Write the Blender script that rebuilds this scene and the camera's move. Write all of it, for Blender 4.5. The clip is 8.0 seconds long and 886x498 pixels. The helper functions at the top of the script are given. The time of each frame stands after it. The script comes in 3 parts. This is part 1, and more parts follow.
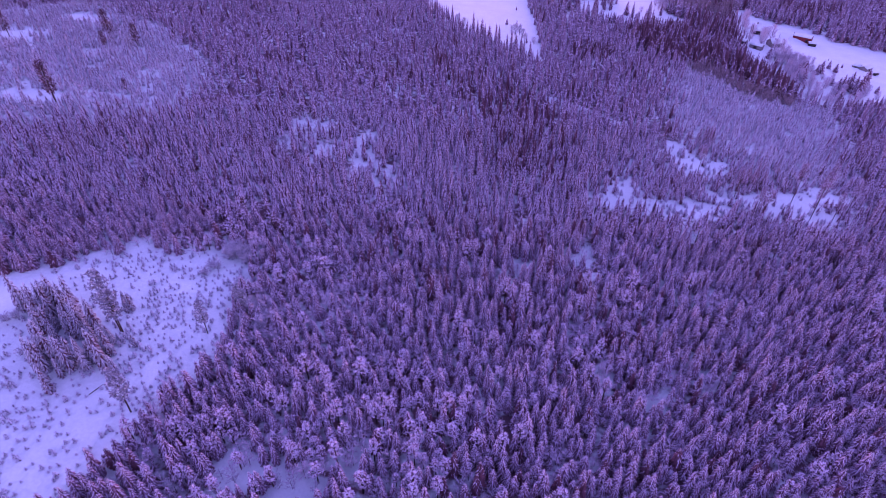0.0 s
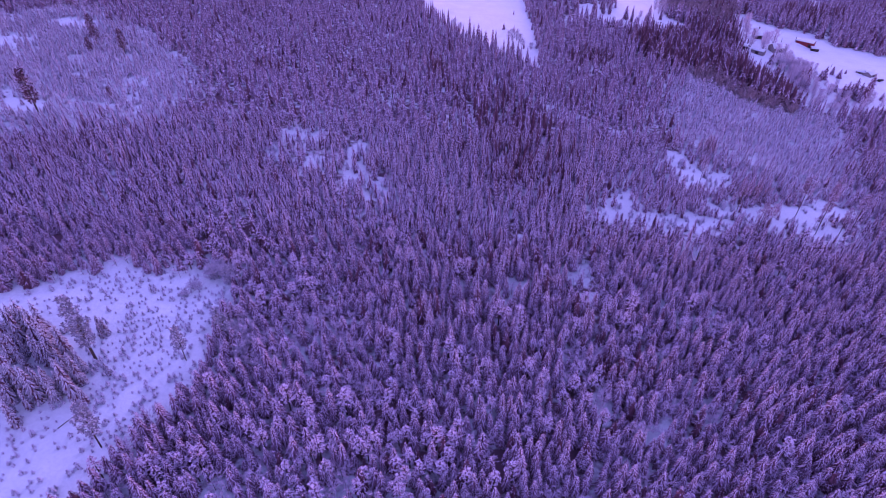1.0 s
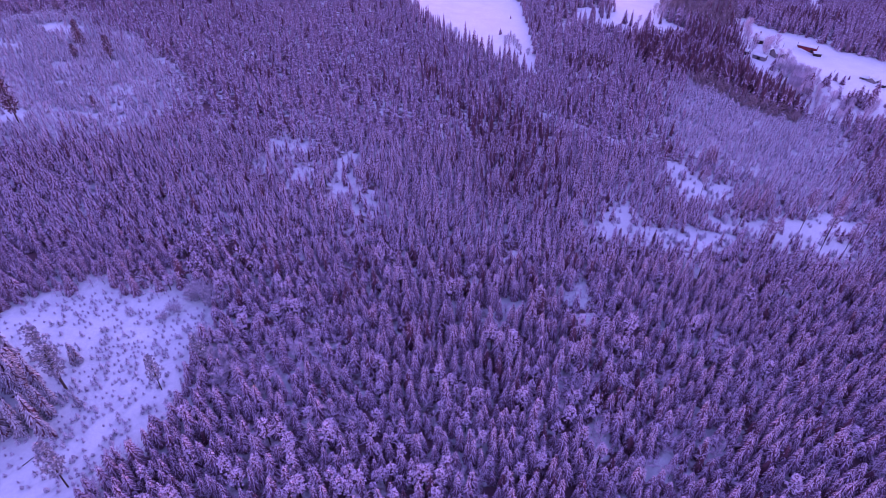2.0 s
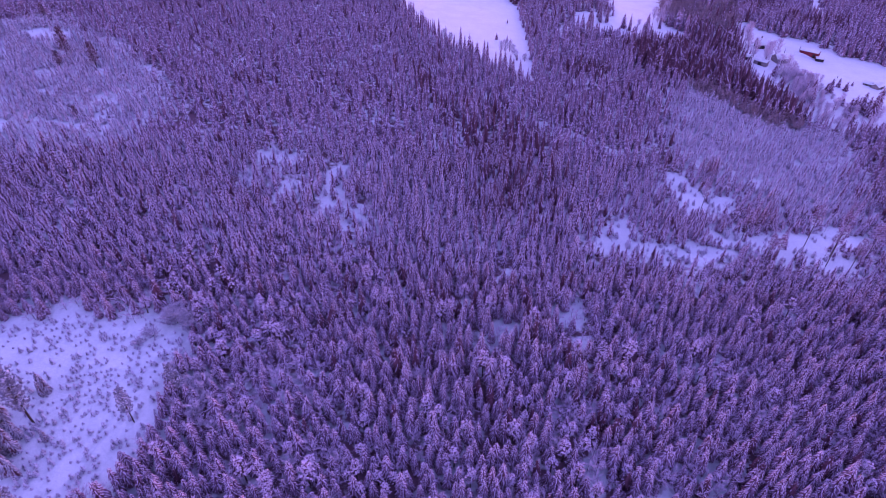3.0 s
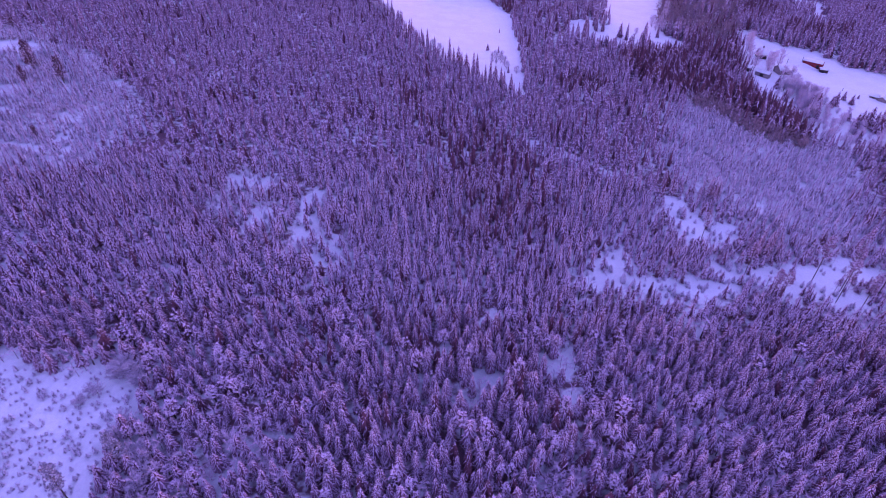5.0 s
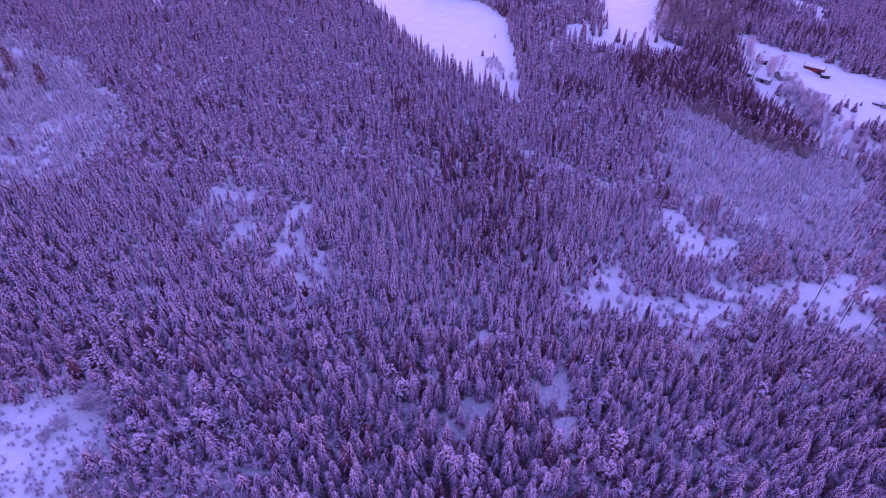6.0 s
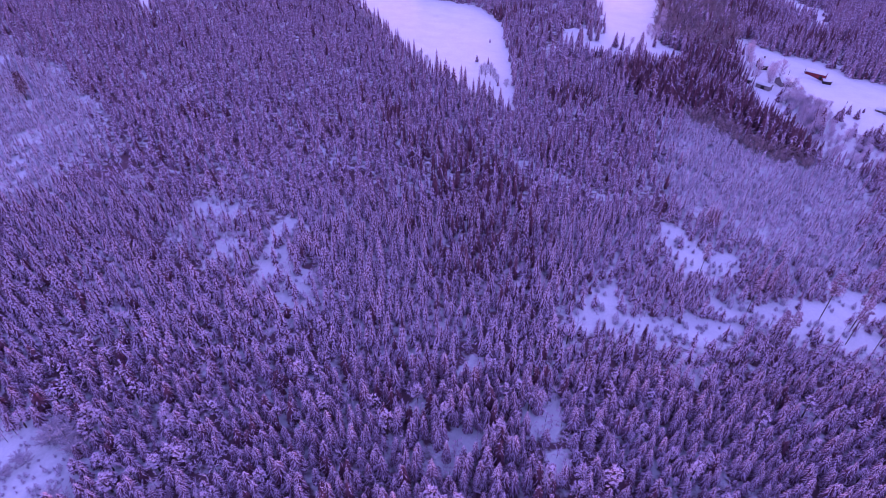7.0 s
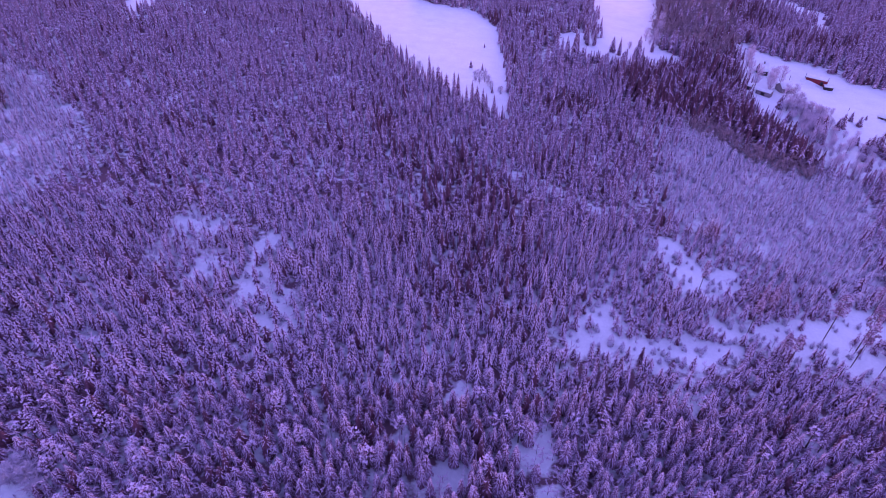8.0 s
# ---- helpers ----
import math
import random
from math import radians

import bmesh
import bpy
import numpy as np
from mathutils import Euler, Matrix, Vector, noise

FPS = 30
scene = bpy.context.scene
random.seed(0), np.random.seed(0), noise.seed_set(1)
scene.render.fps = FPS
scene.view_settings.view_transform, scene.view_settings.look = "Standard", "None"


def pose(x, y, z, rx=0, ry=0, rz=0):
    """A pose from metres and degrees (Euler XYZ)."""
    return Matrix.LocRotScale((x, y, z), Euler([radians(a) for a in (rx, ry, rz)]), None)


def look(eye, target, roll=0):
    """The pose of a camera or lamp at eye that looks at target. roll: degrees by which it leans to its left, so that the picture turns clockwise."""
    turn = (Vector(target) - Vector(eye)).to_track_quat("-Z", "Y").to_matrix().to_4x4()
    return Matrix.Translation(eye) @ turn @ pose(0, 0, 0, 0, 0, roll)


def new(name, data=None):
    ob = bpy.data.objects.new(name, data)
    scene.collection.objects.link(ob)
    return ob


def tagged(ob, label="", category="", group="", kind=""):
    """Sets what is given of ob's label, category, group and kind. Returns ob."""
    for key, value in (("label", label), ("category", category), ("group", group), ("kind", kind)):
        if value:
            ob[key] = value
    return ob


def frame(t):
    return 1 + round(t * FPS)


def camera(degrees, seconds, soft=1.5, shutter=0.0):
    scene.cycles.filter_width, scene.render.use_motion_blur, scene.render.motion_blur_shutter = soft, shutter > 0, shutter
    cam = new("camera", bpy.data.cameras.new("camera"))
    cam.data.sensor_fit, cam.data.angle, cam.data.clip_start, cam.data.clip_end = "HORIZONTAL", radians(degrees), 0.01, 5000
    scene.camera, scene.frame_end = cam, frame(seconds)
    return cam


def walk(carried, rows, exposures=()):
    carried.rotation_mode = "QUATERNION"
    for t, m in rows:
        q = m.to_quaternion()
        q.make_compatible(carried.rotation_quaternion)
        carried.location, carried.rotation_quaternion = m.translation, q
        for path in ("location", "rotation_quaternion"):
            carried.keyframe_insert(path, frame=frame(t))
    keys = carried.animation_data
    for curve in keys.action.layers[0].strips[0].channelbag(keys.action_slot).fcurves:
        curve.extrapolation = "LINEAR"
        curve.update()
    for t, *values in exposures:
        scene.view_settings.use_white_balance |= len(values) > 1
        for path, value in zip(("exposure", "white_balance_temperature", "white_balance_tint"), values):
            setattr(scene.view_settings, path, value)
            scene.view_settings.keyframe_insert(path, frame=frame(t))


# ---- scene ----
DEGREES = 74.4
cam = camera(DEGREES, 8.0, soft=0.8)


def eye(s):
    """The flight, s from 0 at its start to 1 at its end: a straight glide forwards, drifting to the right, turning slightly."""
    return pose(9.34 + 21.1 * s + 4.48 * s * s, 80.55 * s - 1.58 * s * s, 129.06 - 1.32 * s - 0.12 * s * s,
                90 - 38.51 + 0.28 * s, 0, -0.28 * s - 0.17 * s * s)


EXPOSURE, KELVIN, TINT = 3.5, 7500, 161
walk(cam, [(k * 0.5, eye(k / 16)) for k in range(17)], [(0.0, EXPOSURE, KELVIN, TINT), (8.0, EXPOSURE, KELVIN, TINT)])

# ---- light: a dusk sky, the sun low ahead and veiled ----
SUN_UP, SUN_ROUND = 2.0, 4.0
world = bpy.data.worlds.new("dusk_sky")
scene.world = world
world.use_nodes = True
wn = world.node_tree.nodes
sky = wn.new("ShaderNodeTexSky")
sky.sky_type = "NISHITA"
sky.sun_disc = False
sky.sun_elevation = radians(SUN_UP)
sky.sun_rotation = radians(SUN_ROUND)
sky.ozone_density = 3.0
sky.dust_density = 0.4
wn["Background"].inputs[1].default_value = 0.15
world.node_tree.links.new(sky.outputs[0], wn["Background"].inputs[0])
sun = new("sun", bpy.data.lights.new("sun", "SUN"))
sun.data.energy = 0.02
sun.data.angle = radians(14)
sun.data.color = (1.0, 0.88, 0.84)
far = Vector((math.sin(radians(SUN_ROUND)) * math.cos(radians(SUN_UP)), math.cos(radians(SUN_ROUND)) * math.cos(radians(SUN_UP)), math.sin(radians(SUN_UP))))
sun.matrix_world = look(far * 900, (0, 0, 0))


# ---- materials ----
def material(name, low, high, scale, rough=0.8, bump=0.0, fine=6.0, spread=0.0):
    """Colour between low and high by noise at two scales; spread: how far single pieces differ."""
    m = bpy.data.materials.new(name)
    m.use_nodes = True
    nt = m.node_tree
    n, l = nt.nodes, nt.links
    b = n["Principled BSDF"]
    b.inputs["Roughness"].default_value = rough
    b.inputs["Specular IOR Level"].default_value = 0.2
    co = n.new("ShaderNodeTexCoord")
    wide, small = n.new("ShaderNodeTexNoise"), n.new("ShaderNodeTexNoise")
    for t, s in ((wide, scale), (small, scale * fine)):
        t.inputs["Scale"].default_value = s
        t.inputs["Detail"].default_value = 3
        l.new(co.outputs["Object"], t.inputs["Vector"])
    add = n.new("ShaderNodeMath")
    add.operation = "ADD"
    l.new(wide.outputs["Fac"], add.inputs[0])
    l.new(small.outputs["Fac"], add.inputs[1])
    value = add.outputs[0]
    if spread:
        geo, scaled, more = n.new("ShaderNodeNewGeometry"), n.new("ShaderNodeMath"), n.new("ShaderNodeMath")
        scaled.operation = "MULTIPLY_ADD"
        scaled.inputs[1].default_value, scaled.inputs[2].default_value = spread, -spread / 2
        more.operation = "ADD"
        l.new(geo.outputs["Random Per Island"], scaled.inputs[0])
        l.new(scaled.outputs[0], more.inputs[0])
        l.new(value, more.inputs[1])
        value = more.outputs[0]
    fit = n.new("ShaderNodeMapRange")
    fit.inputs["From Min"].default_value, fit.inputs["From Max"].default_value = 0.7, 1.3
    l.new(value, fit.inputs["Value"])
    mix = n.new("ShaderNodeMix")
    mix.data_type = "RGBA"
    mix.inputs["A"].default_value, mix.inputs["B"].default_value = (*low, 1), (*high, 1)
    l.new(fit.outputs[0], mix.inputs["Factor"])
    l.new(mix.outputs["Result"], b.inputs["Base Color"])
    if bump:
        bp = n.new("ShaderNodeBump")
        bp.inputs["Strength"].default_value = bump
        bp.inputs["Distance"].default_value = 0.5 / scale / fine
        l.new(value, bp.inputs["Height"])
        l.new(bp.outputs[0], b.inputs["Normal"])
    return m


NEEDLES = material("brown_green_spruce_needles", (0.118, 0.042, 0.056), (0.19, 0.072, 0.094), 1.2, 0.85, spread=0.5)
FROST = material("snow_on_branches", (0.452, 0.43, 0.5), (0.615, 0.588, 0.682), 0.5, 0.7, spread=0.25)
MIST = material("frosted_crown", (0.19, 0.12, 0.148), (0.355, 0.25, 0.298), 1.8, 0.8, spread=0.5)
RIMED = material("rimed_needles", (0.192, 0.102, 0.142), (0.34, 0.202, 0.266), 2.4, 0.8, spread=0.5)
RIME = material("frosted_twigs", (0.465, 0.415, 0.475), (0.625, 0.575, 0.648), 0.6, 0.8, spread=0.4)
# RIMED in a bluer copy, free of the red glare mixed into RIMED's colour.
BLUISH = material("rimed_needles_without_red_glare", (0.165, 0.19, 0.222), (0.29, 0.325, 0.37), 2.4, 0.8, spread=0.5)
HOAR = material("twigs_with_thin_hoar_frost", (0.34, 0.36, 0.405), (0.49, 0.51, 0.565), 0.6, 0.8, spread=0.5)
# Snow as in FROST, coloured as it looks where no red glare lies over it.
CLEAR_SNOW = material("snow_without_red_glare", (0.42, 0.5, 0.54), (0.55, 0.64, 0.68), 0.5, 0.7, spread=0.25)
TWIGS = material("bare_grey_twigs", (0.25, 0.172, 0.178), (0.42, 0.31, 0.322), 0.8, 0.8, spread=0.6)
BARK = material("dark_conifer_bark", (0.06, 0.042, 0.034), (0.13, 0.09, 0.07), 3.0, 0.9, bump=0.3)
SNOW = material("old_snow", (0.435, 0.705, 0.66), (0.525, 0.82, 0.765), 0.12, 0.6, bump=0.25, fine=9)
RED = material("red_painted_boards", (0.25, 0.022, 0.026), (0.37, 0.042, 0.044), 0.8, 0.7)
GREY = material("weathered_grey_boards", (0.16, 0.15, 0.15), (0.27, 0.25, 0.24), 0.9, 0.8)
DARK = material("dark_openings_and_machines", (0.02, 0.018, 0.018), (0.05, 0.045, 0.045), 1.5, 0.6)
SNOW.node_tree.nodes["Principled BSDF"].inputs["Specular IOR Level"].default_value = 0.04


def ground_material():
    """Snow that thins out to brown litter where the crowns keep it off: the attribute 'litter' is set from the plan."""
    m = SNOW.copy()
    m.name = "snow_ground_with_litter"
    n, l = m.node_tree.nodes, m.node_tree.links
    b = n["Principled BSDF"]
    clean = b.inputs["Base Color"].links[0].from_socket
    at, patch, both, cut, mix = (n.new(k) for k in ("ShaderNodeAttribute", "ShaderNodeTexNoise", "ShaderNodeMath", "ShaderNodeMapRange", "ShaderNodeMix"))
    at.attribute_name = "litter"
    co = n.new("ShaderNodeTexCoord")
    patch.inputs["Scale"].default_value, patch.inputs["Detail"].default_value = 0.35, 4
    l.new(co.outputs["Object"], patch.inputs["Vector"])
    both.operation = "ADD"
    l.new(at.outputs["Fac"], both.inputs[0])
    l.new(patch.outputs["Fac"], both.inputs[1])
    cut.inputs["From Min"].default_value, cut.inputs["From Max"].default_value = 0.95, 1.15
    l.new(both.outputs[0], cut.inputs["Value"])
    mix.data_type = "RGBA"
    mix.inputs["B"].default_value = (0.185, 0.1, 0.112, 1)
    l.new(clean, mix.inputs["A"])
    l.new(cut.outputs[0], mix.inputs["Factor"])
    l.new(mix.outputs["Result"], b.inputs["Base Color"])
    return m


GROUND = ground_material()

# ---- the plan: open ground, thickets and dark stands, in metres ----
rng = np.random.default_rng(7)
GLADE = [(-218.8, 87.5), (-175.0, 124.0), (-131.2, 136.0), (-111.2, 144.5), (-97.4, 151.0), (-86.3, 154.0), (-77.0, 151.5), (-70.0, 150.0), (-63.5, 156.5), (-58.0, 155.6), (-53.8, 148.0), (-53.4, 137.4), (-53.1, 114.4), (-57.5, 101.2), (-66.9, 93.8), (-65.6, 81.2), (-71.9, 70.0), (-81.2, 56.2), (-112.5, 37.5), (-212.5, 37.5)]
FIELD = [(-45.0, 562.5), (-27.0, 526.0), (-9.0, 482.0), (0.0, 452.5), (21.0, 416.0), (35.0, 385.0), (48.0, 369.0), (60.0, 362.0), (71.0, 356.0), (75.0, 400.0), (76.2, 445.0), (76.2, 500.0), (62.5, 537.5), (23.8, 552.5), (0.0, 577.5)]
LONG_FIELD = [(175.0, 662.5), (163.8, 593.8), (151.0, 512.0), (149.0, 495.0), (135.0, 501.0), (124.0, 503.0), (117.0, 476.0), (121.0, 458.0), (137.5, 455.0), (163.8, 452.5), (187.5, 447.5), (200.0, 457.5), (187.5, 485.0), (190.0, 510.0), (213.8, 573.8), (237.5, 662.5)]
FARM = [(216.0, 404.0), (232.0, 450.0), (252.0, 507.0), (256.2, 497.5), (278.8, 473.8), (298.8, 465.0), (302.5, 437.5), (327.5, 425.0), (375.0, 375.0), (281.2, 322.5), (253.8, 310.0), (235.0, 311.2), (222.5, 321.2), (221.2, 352.5), (215.0, 378.8)]
TRACK = [(312.5, 650), (327.5, 625), (355, 585), (327.5, 546.2), (343.8, 540), (372.5, 606.2), (343.8, 656.2)]
BIRCHES = [(127.0, 296.0), (139.0, 318.0), (149.0, 340.0), (160.0, 358.0), (176.0, 369.0), (187.5, 353.0), (195.0, 328.0), (208.0, 318.0), (222.0, 314.0), (231.0, 301.0), (221.0, 287.0), (215.0, 270.0), (206.0, 248.0), (200.0, 229.0), (180.0, 223.0), (161.0, 227.0), (150.0, 246.0), (132.5, 264.0)]
OLD_CUT = [(-287.5, 362.5), (-222.5, 406.2), (-175, 375), (-130, 333), (-115, 300), (-115, 250), (-156.2, 237.5), (-200, 232.5), (-287.5, 275)]
DARK_STAND = [(15.5, 319.6), (55.2, 325.0), (69.0, 279.0), (70.0, 240.3), (58.0, 202.0), (36.7, 196.0), (22.0, 237.4)]
DARK_EDGE = [(140.0, 418.8), (172.5, 431.2), (197.5, 395.0), (212.5, 365.0), (220.0, 332.5), (212.5, 316.2), (196.2, 327.5), (187.5, 351.2), (170.0, 367.5), (147.5, 372.5)]
FAR_FIELD = [(-184, 530), (-176, 492), (-169, 481), (-166, 492), (-162, 500), (-160, 530)]
DARK_SPOTS = [(214.0, 425.0, 12.0, 30.0), (238.0, 490.0, 10.0, 22.0), (216.0, 540.0, 14.0, 40.0), (310.0, 505.0, 30.0, 14.0), (294.0, 570.0, 20.0, 26.0), (226.2, 490.0, 15.0, 27.5), (210.0, 457.5, 15.0, 12.5), (187.5, 437.5, 17.5, 12.5), (290.0, 547.5, 20.0, 17.5), (327.5, 506.2, 15.0, 12.5), (81.2, 515.0, 10.0, 12.5), (6.2, 335.0, 10.0, 17.5), (-82.5, 327.5, 12.5, 7.5), (147.5, 412.5, 20.0, 12.5), (105.0, 375.0, 15.0, 12.5)]
YOUNG = [(72.0, 203.0), (98.0, 206.0), (150.0, 200.0), (206.2, 205.0), (206.2, 231.2), (162.5, 245.0), (150.0, 267.5), (110.0, 257.5), (78.0, 225.0)]
BARE_WOOD = [(182, 511), (205, 575), (240, 612), (297, 629), (273, 559), (240, 478), (216, 463), (205, 481), (190, 497)]
SHRUB_BAND = [(160, 362), (182, 374), (192, 361), (198, 327), (216, 320), (206, 308), (188, 316), (178, 336), (168, 350)]
# open patches: x, y, half width, half depth
PATCHES = [(-55.0, 249.6, 4.0, 7.5), (-45.5, 252.6, 4.0, 5.0), (-61.4, 232.4, 1.6, 3.8), (-42.0, 226.6, 5.0, 7.0), (-32.4, 225.2, 1.8, 3.4), (-28.0, 239.8, 4.4, 7.9), (-25.0, 222.1, 4.2, 8.5), (-14.6, 207.0, 3.8, 12.0),
           (-21.2, 241.8, 1.8, 5.0), (79, 203, 5.0, 7.0), (85.5, 212.2, 4.2, 8.2), (90.0, 200.0, 6.0, 4.4), (99.5, 199.2, 6.5, 4.6), (110, 198.2, 7.0, 4.4), (120.2, 199.7, 6.5, 4.9),
           (129.2, 208.0, 7.0, 5.6), (139.2, 208.5, 7.0, 5.2), (147.5, 199.5, 6.5, 5.0), (156.8, 207.5, 9.2, 8.8), (175, 213.5, 11.2, 7.5), (164.2, 196.2, 9.2, 5), (122.5, 246, 6.0, 9.0),
           (125, 233.2, 8.5, 9.0), (134.8, 235.5, 6.5, 7.5)]
HOLES = [(55, 107.5, 3.1, 6.2), (85, 107.5, 3.1, 3.8), (68.8, 100, 2.5, 5), (-38.8, 76.2, 5, 7.5), (-25, 71.2, 7.5, 5), (41.2, 180, 3.1, 3.8), (25, 166.2, 3.8, 3.8), (-22.5, 178.8, 2.6, 2.6), (-31.2, 172.5, 3.0, 2.8),
         (105, 181.2, 3.8, 3.8), (36.5, 154.5, 5.0, 4.5), (60.0, 150.5, 2.6, 5.0), (62.2, 161.0, 3.2, 5.0), (-12.5, 78.8, 3.8, 5), (56.2, 162.5, 3.1, 3.8)]
GAPS = [(24.9, 87.6, 1.9, 3.0), (-52.5, 97.5, 1.5, 2.5), (29.5, 114.5, 1.6, 2.2), (89.1, 115.0, 1.9, 2.0), (120.0, 105.0, 1.9, 2.5), (11.2, 105.0, 1.2, 2.0), (65.0, 82.5, 1.5, 2.1), (47.5, 135.0, 1.6, 2.0), (75.0, 147.5, 1.5, 2.0)]
STANDS = [(-41.2, 122.1, 4.1, 8.3), (-22.0, 132.6, 8.9, 9.0), (-33.6, 128.6, 4.6, 4.8), (-25.7, 147.7, 5.1, 4.4), (58.5, 154.9, 3.6, 12.0), (33.3, 150.2, 5.4, 3.8), (78.0, 128.6, 4.0, 4.9), (102.5, 145.0, 3.1, 3.7), (53.8, 125.8, 3.2, 4.2)]
BARE = [(-184, 263, 17, 7.5), (-232.5, 340, 15, 12), (-185, 320, 6, 6), (-153.8, 267.5, 8.8, 3.8), (-212.5, 375, 15, 8), (-162.5, 327.5, 5, 5), (-137.5, 277.5, 3.8, 7.5), (-130, 265, 2.5, 7.5), (150, 352.5, 3.8, 3.8)]


def wavy(x, y, size, k):
    """A cheap smooth random field, about -1 to 1."""
    a, b = x / size, y / size
    return (np.sin(1.7 * a + 2.3 * np.sin(0.9 * b + k) + k) + np.sin(1.9 * b + 1.8 * np.sin(1.1 * a - 2 * k)) + np.sin(2.9 * (a + b) + 3 * k) * 0.6) / 2.2


def inside(area, x, y, edge=1.5):
    x, y = x + edge * wavy(x, y, 4, 1.0), y + edge * wavy(x, y, 4, 2.0)
    hit = np.zeros(x.shape, bool)
    for (x0, y0), (x1, y1) in zip(area, area[1:] + area[:1]):
        if y0 != y1:
            hit ^= ((y0 > y) != (y1 > y)) & (x < x0 + (y - y0) * (x1 - x0) / (y1 - y0))
    return hit


def thicket(x, y, loose=0.0):
    """Young birch growth; loose spreads its edge."""
    hit = np.zeros(x.shape, bool)
    for area in (BIRCHES, OLD_CUT):
        hit |= inside(area, x + loose * wavy(y, x, 2.1, 7.0), y + loose * wavy(x, y, 1.7, 3.0), 8)
    return hit


def near_patch(patches, x, y, grow=0.0):
    x, y = x + 2.4 * wavy(x, y, 4, 4.0) + 1.3 * wavy(x, y, 1.3, 1.1), y + 2.4 * wavy(x, y, 4, 5.0) + 1.3 * wavy(y, x, 1.3, 2.2)
    hit = np.zeros(x.shape, bool)
    for px, py, a, b in patches:
        hit |= ((x - px) / (a + grow)) ** 2 + ((y - py) / (b + grow)) ** 2 < 1
    return hit


def open_ground(x, y):
    hit = near_patch(PATCHES, x, y, 0.5) | near_patch(BARE, x, y)
    for area, ragged in ((GLADE, 1.5), (FIELD, 2), (LONG_FIELD, 4), (FARM, 5), (TRACK, 4), (FAR_FIELD, 2)):
        hit |= inside(area, x, y, ragged)
    return hit


def in_view(x, y):
    """The stretch of country that is wooded: a wedge widening away from the start."""
    return (y > -34) & (x > -80) & (x < 110) & (y < 75) | (y > 56) & (x > -100 - 0.572 * (y - 66)) & (x < 128 + 0.617 * (y - 74)) & (y < 560 + 0.26 * x)


# ---- small mesh kit ----
def mesh_of(name, verts, tris, mats, index=None):
    me = bpy.data.meshes.new(name)
    verts, tris = np.asarray(verts, np.float32), np.asarray(tris, np.int32)
    me.vertices.add(len(verts))
    me.vertices.foreach_set("co", verts.ravel())
    me.loops.add(3 * len(tris))
    me.loops.foreach_set("vertex_index", tris.ravel())
    me.polygons.add(len(tris))
    me.polygons.foreach_set("loop_start", np.arange(0, 3 * len(tris), 3, dtype=np.int32))
    for m in mats:
        me.materials.append(m)
    if index is not None:
        me.polygons.foreach_set("material_index", np.asarray(index, np.int32))
    me.update()
    me.validate()
    return me


class Shape:
    """Triangles gathered in lists, with a material number each."""

    def __init__(self):
        self.v, self.t, self.m = [], [], []

    def add(self, verts, tris, mat):
        k = len(self.v)
        self.v += [tuple(p) for p in verts]
        self.t += [(a + k, b + k, c + k) for a, b, c in tris]
        self.m += [mat] * len(tris)

    def arrays(self):
        return np.array(self.v, float), np.array(self.t, int), np.array(self.m, int)

    def stem(self, x, y, z0, z1, r0, r1, mat, sides=5, lean=(0, 0)):
        ring = [(math.cos(2 * math.pi * k / sides), math.sin(2 * math.pi * k / sides)) for k in range(sides)]
        v = [(x + r0 * a, y + r0 * b, z0) for a, b in ring] + [(x + lean[0] + r1 * a, y + lean[1] + r1 * b, z1) for a, b in ring]
        t = []
        for k in range(sides):
            j = (k + 1) % sides
            t += [(k, j, sides + k), (j, sides + j, sides + k)]
        self.add(v, t, mat)

    def blade(self, root, tip, width, mat, sag=0.0):
        """A needle cushion's blade: a leaf of two triangles from root to tip, raised by sag in the middle."""
        root, tip = np.array(root, float), np.array(tip, float)
        way = tip - root
        side = np.cross(way, (0, 0, 1))
        side = side / (np.linalg.norm(side) + 1e-6) * width
        mid = root + way * 0.55 + np.array((0, 0, sag - 0.45 * width))
        self.add([root, mid + side, mid - side, tip], [(0, 3, 1), (0, 2, 3)], mat)

    def bough(self, a, z, span, fall, width, mat):
        """A drooping bough at the angle a from the stem at height z: level to its knee, then falling to its tip."""
        c, n = math.cos(a), math.sin(a)
        k = 0.5 * span
        left, right = (k * c - width * n, k * n + width * c, z - 0.22 * fall), (k * c + width * n, k * n - width * c, z - 0.22 * fall)
        tip, root = (span * c, span * n, z - fall), (0.08 * span * c, 0.08 * span * n, z + 0.1 * span)
        self.add([left, right, tip, root], [(0, 1, 2), (3, 1, 0)], mat)

    def skirt(self, a, z, span, fall, width, mat):
        """The needles that hang below a bough, as one broad drooping fan."""
        c, n = math.cos(a), math.sin(a)
        k = 0.86 * span
        self.add([(0.1 * span * c, 0.1 * span * n, z - 0.02), (k * c - width * n, k * n + width * c, z - fall - 0.12), (k * c + width * n, k * n - width * c, z - fall - 0.12)], [(0, 2, 1)], mat)


WOOD, GREEN, WHITE, PALE, SOFT = 0, 1, 2, 3, 4


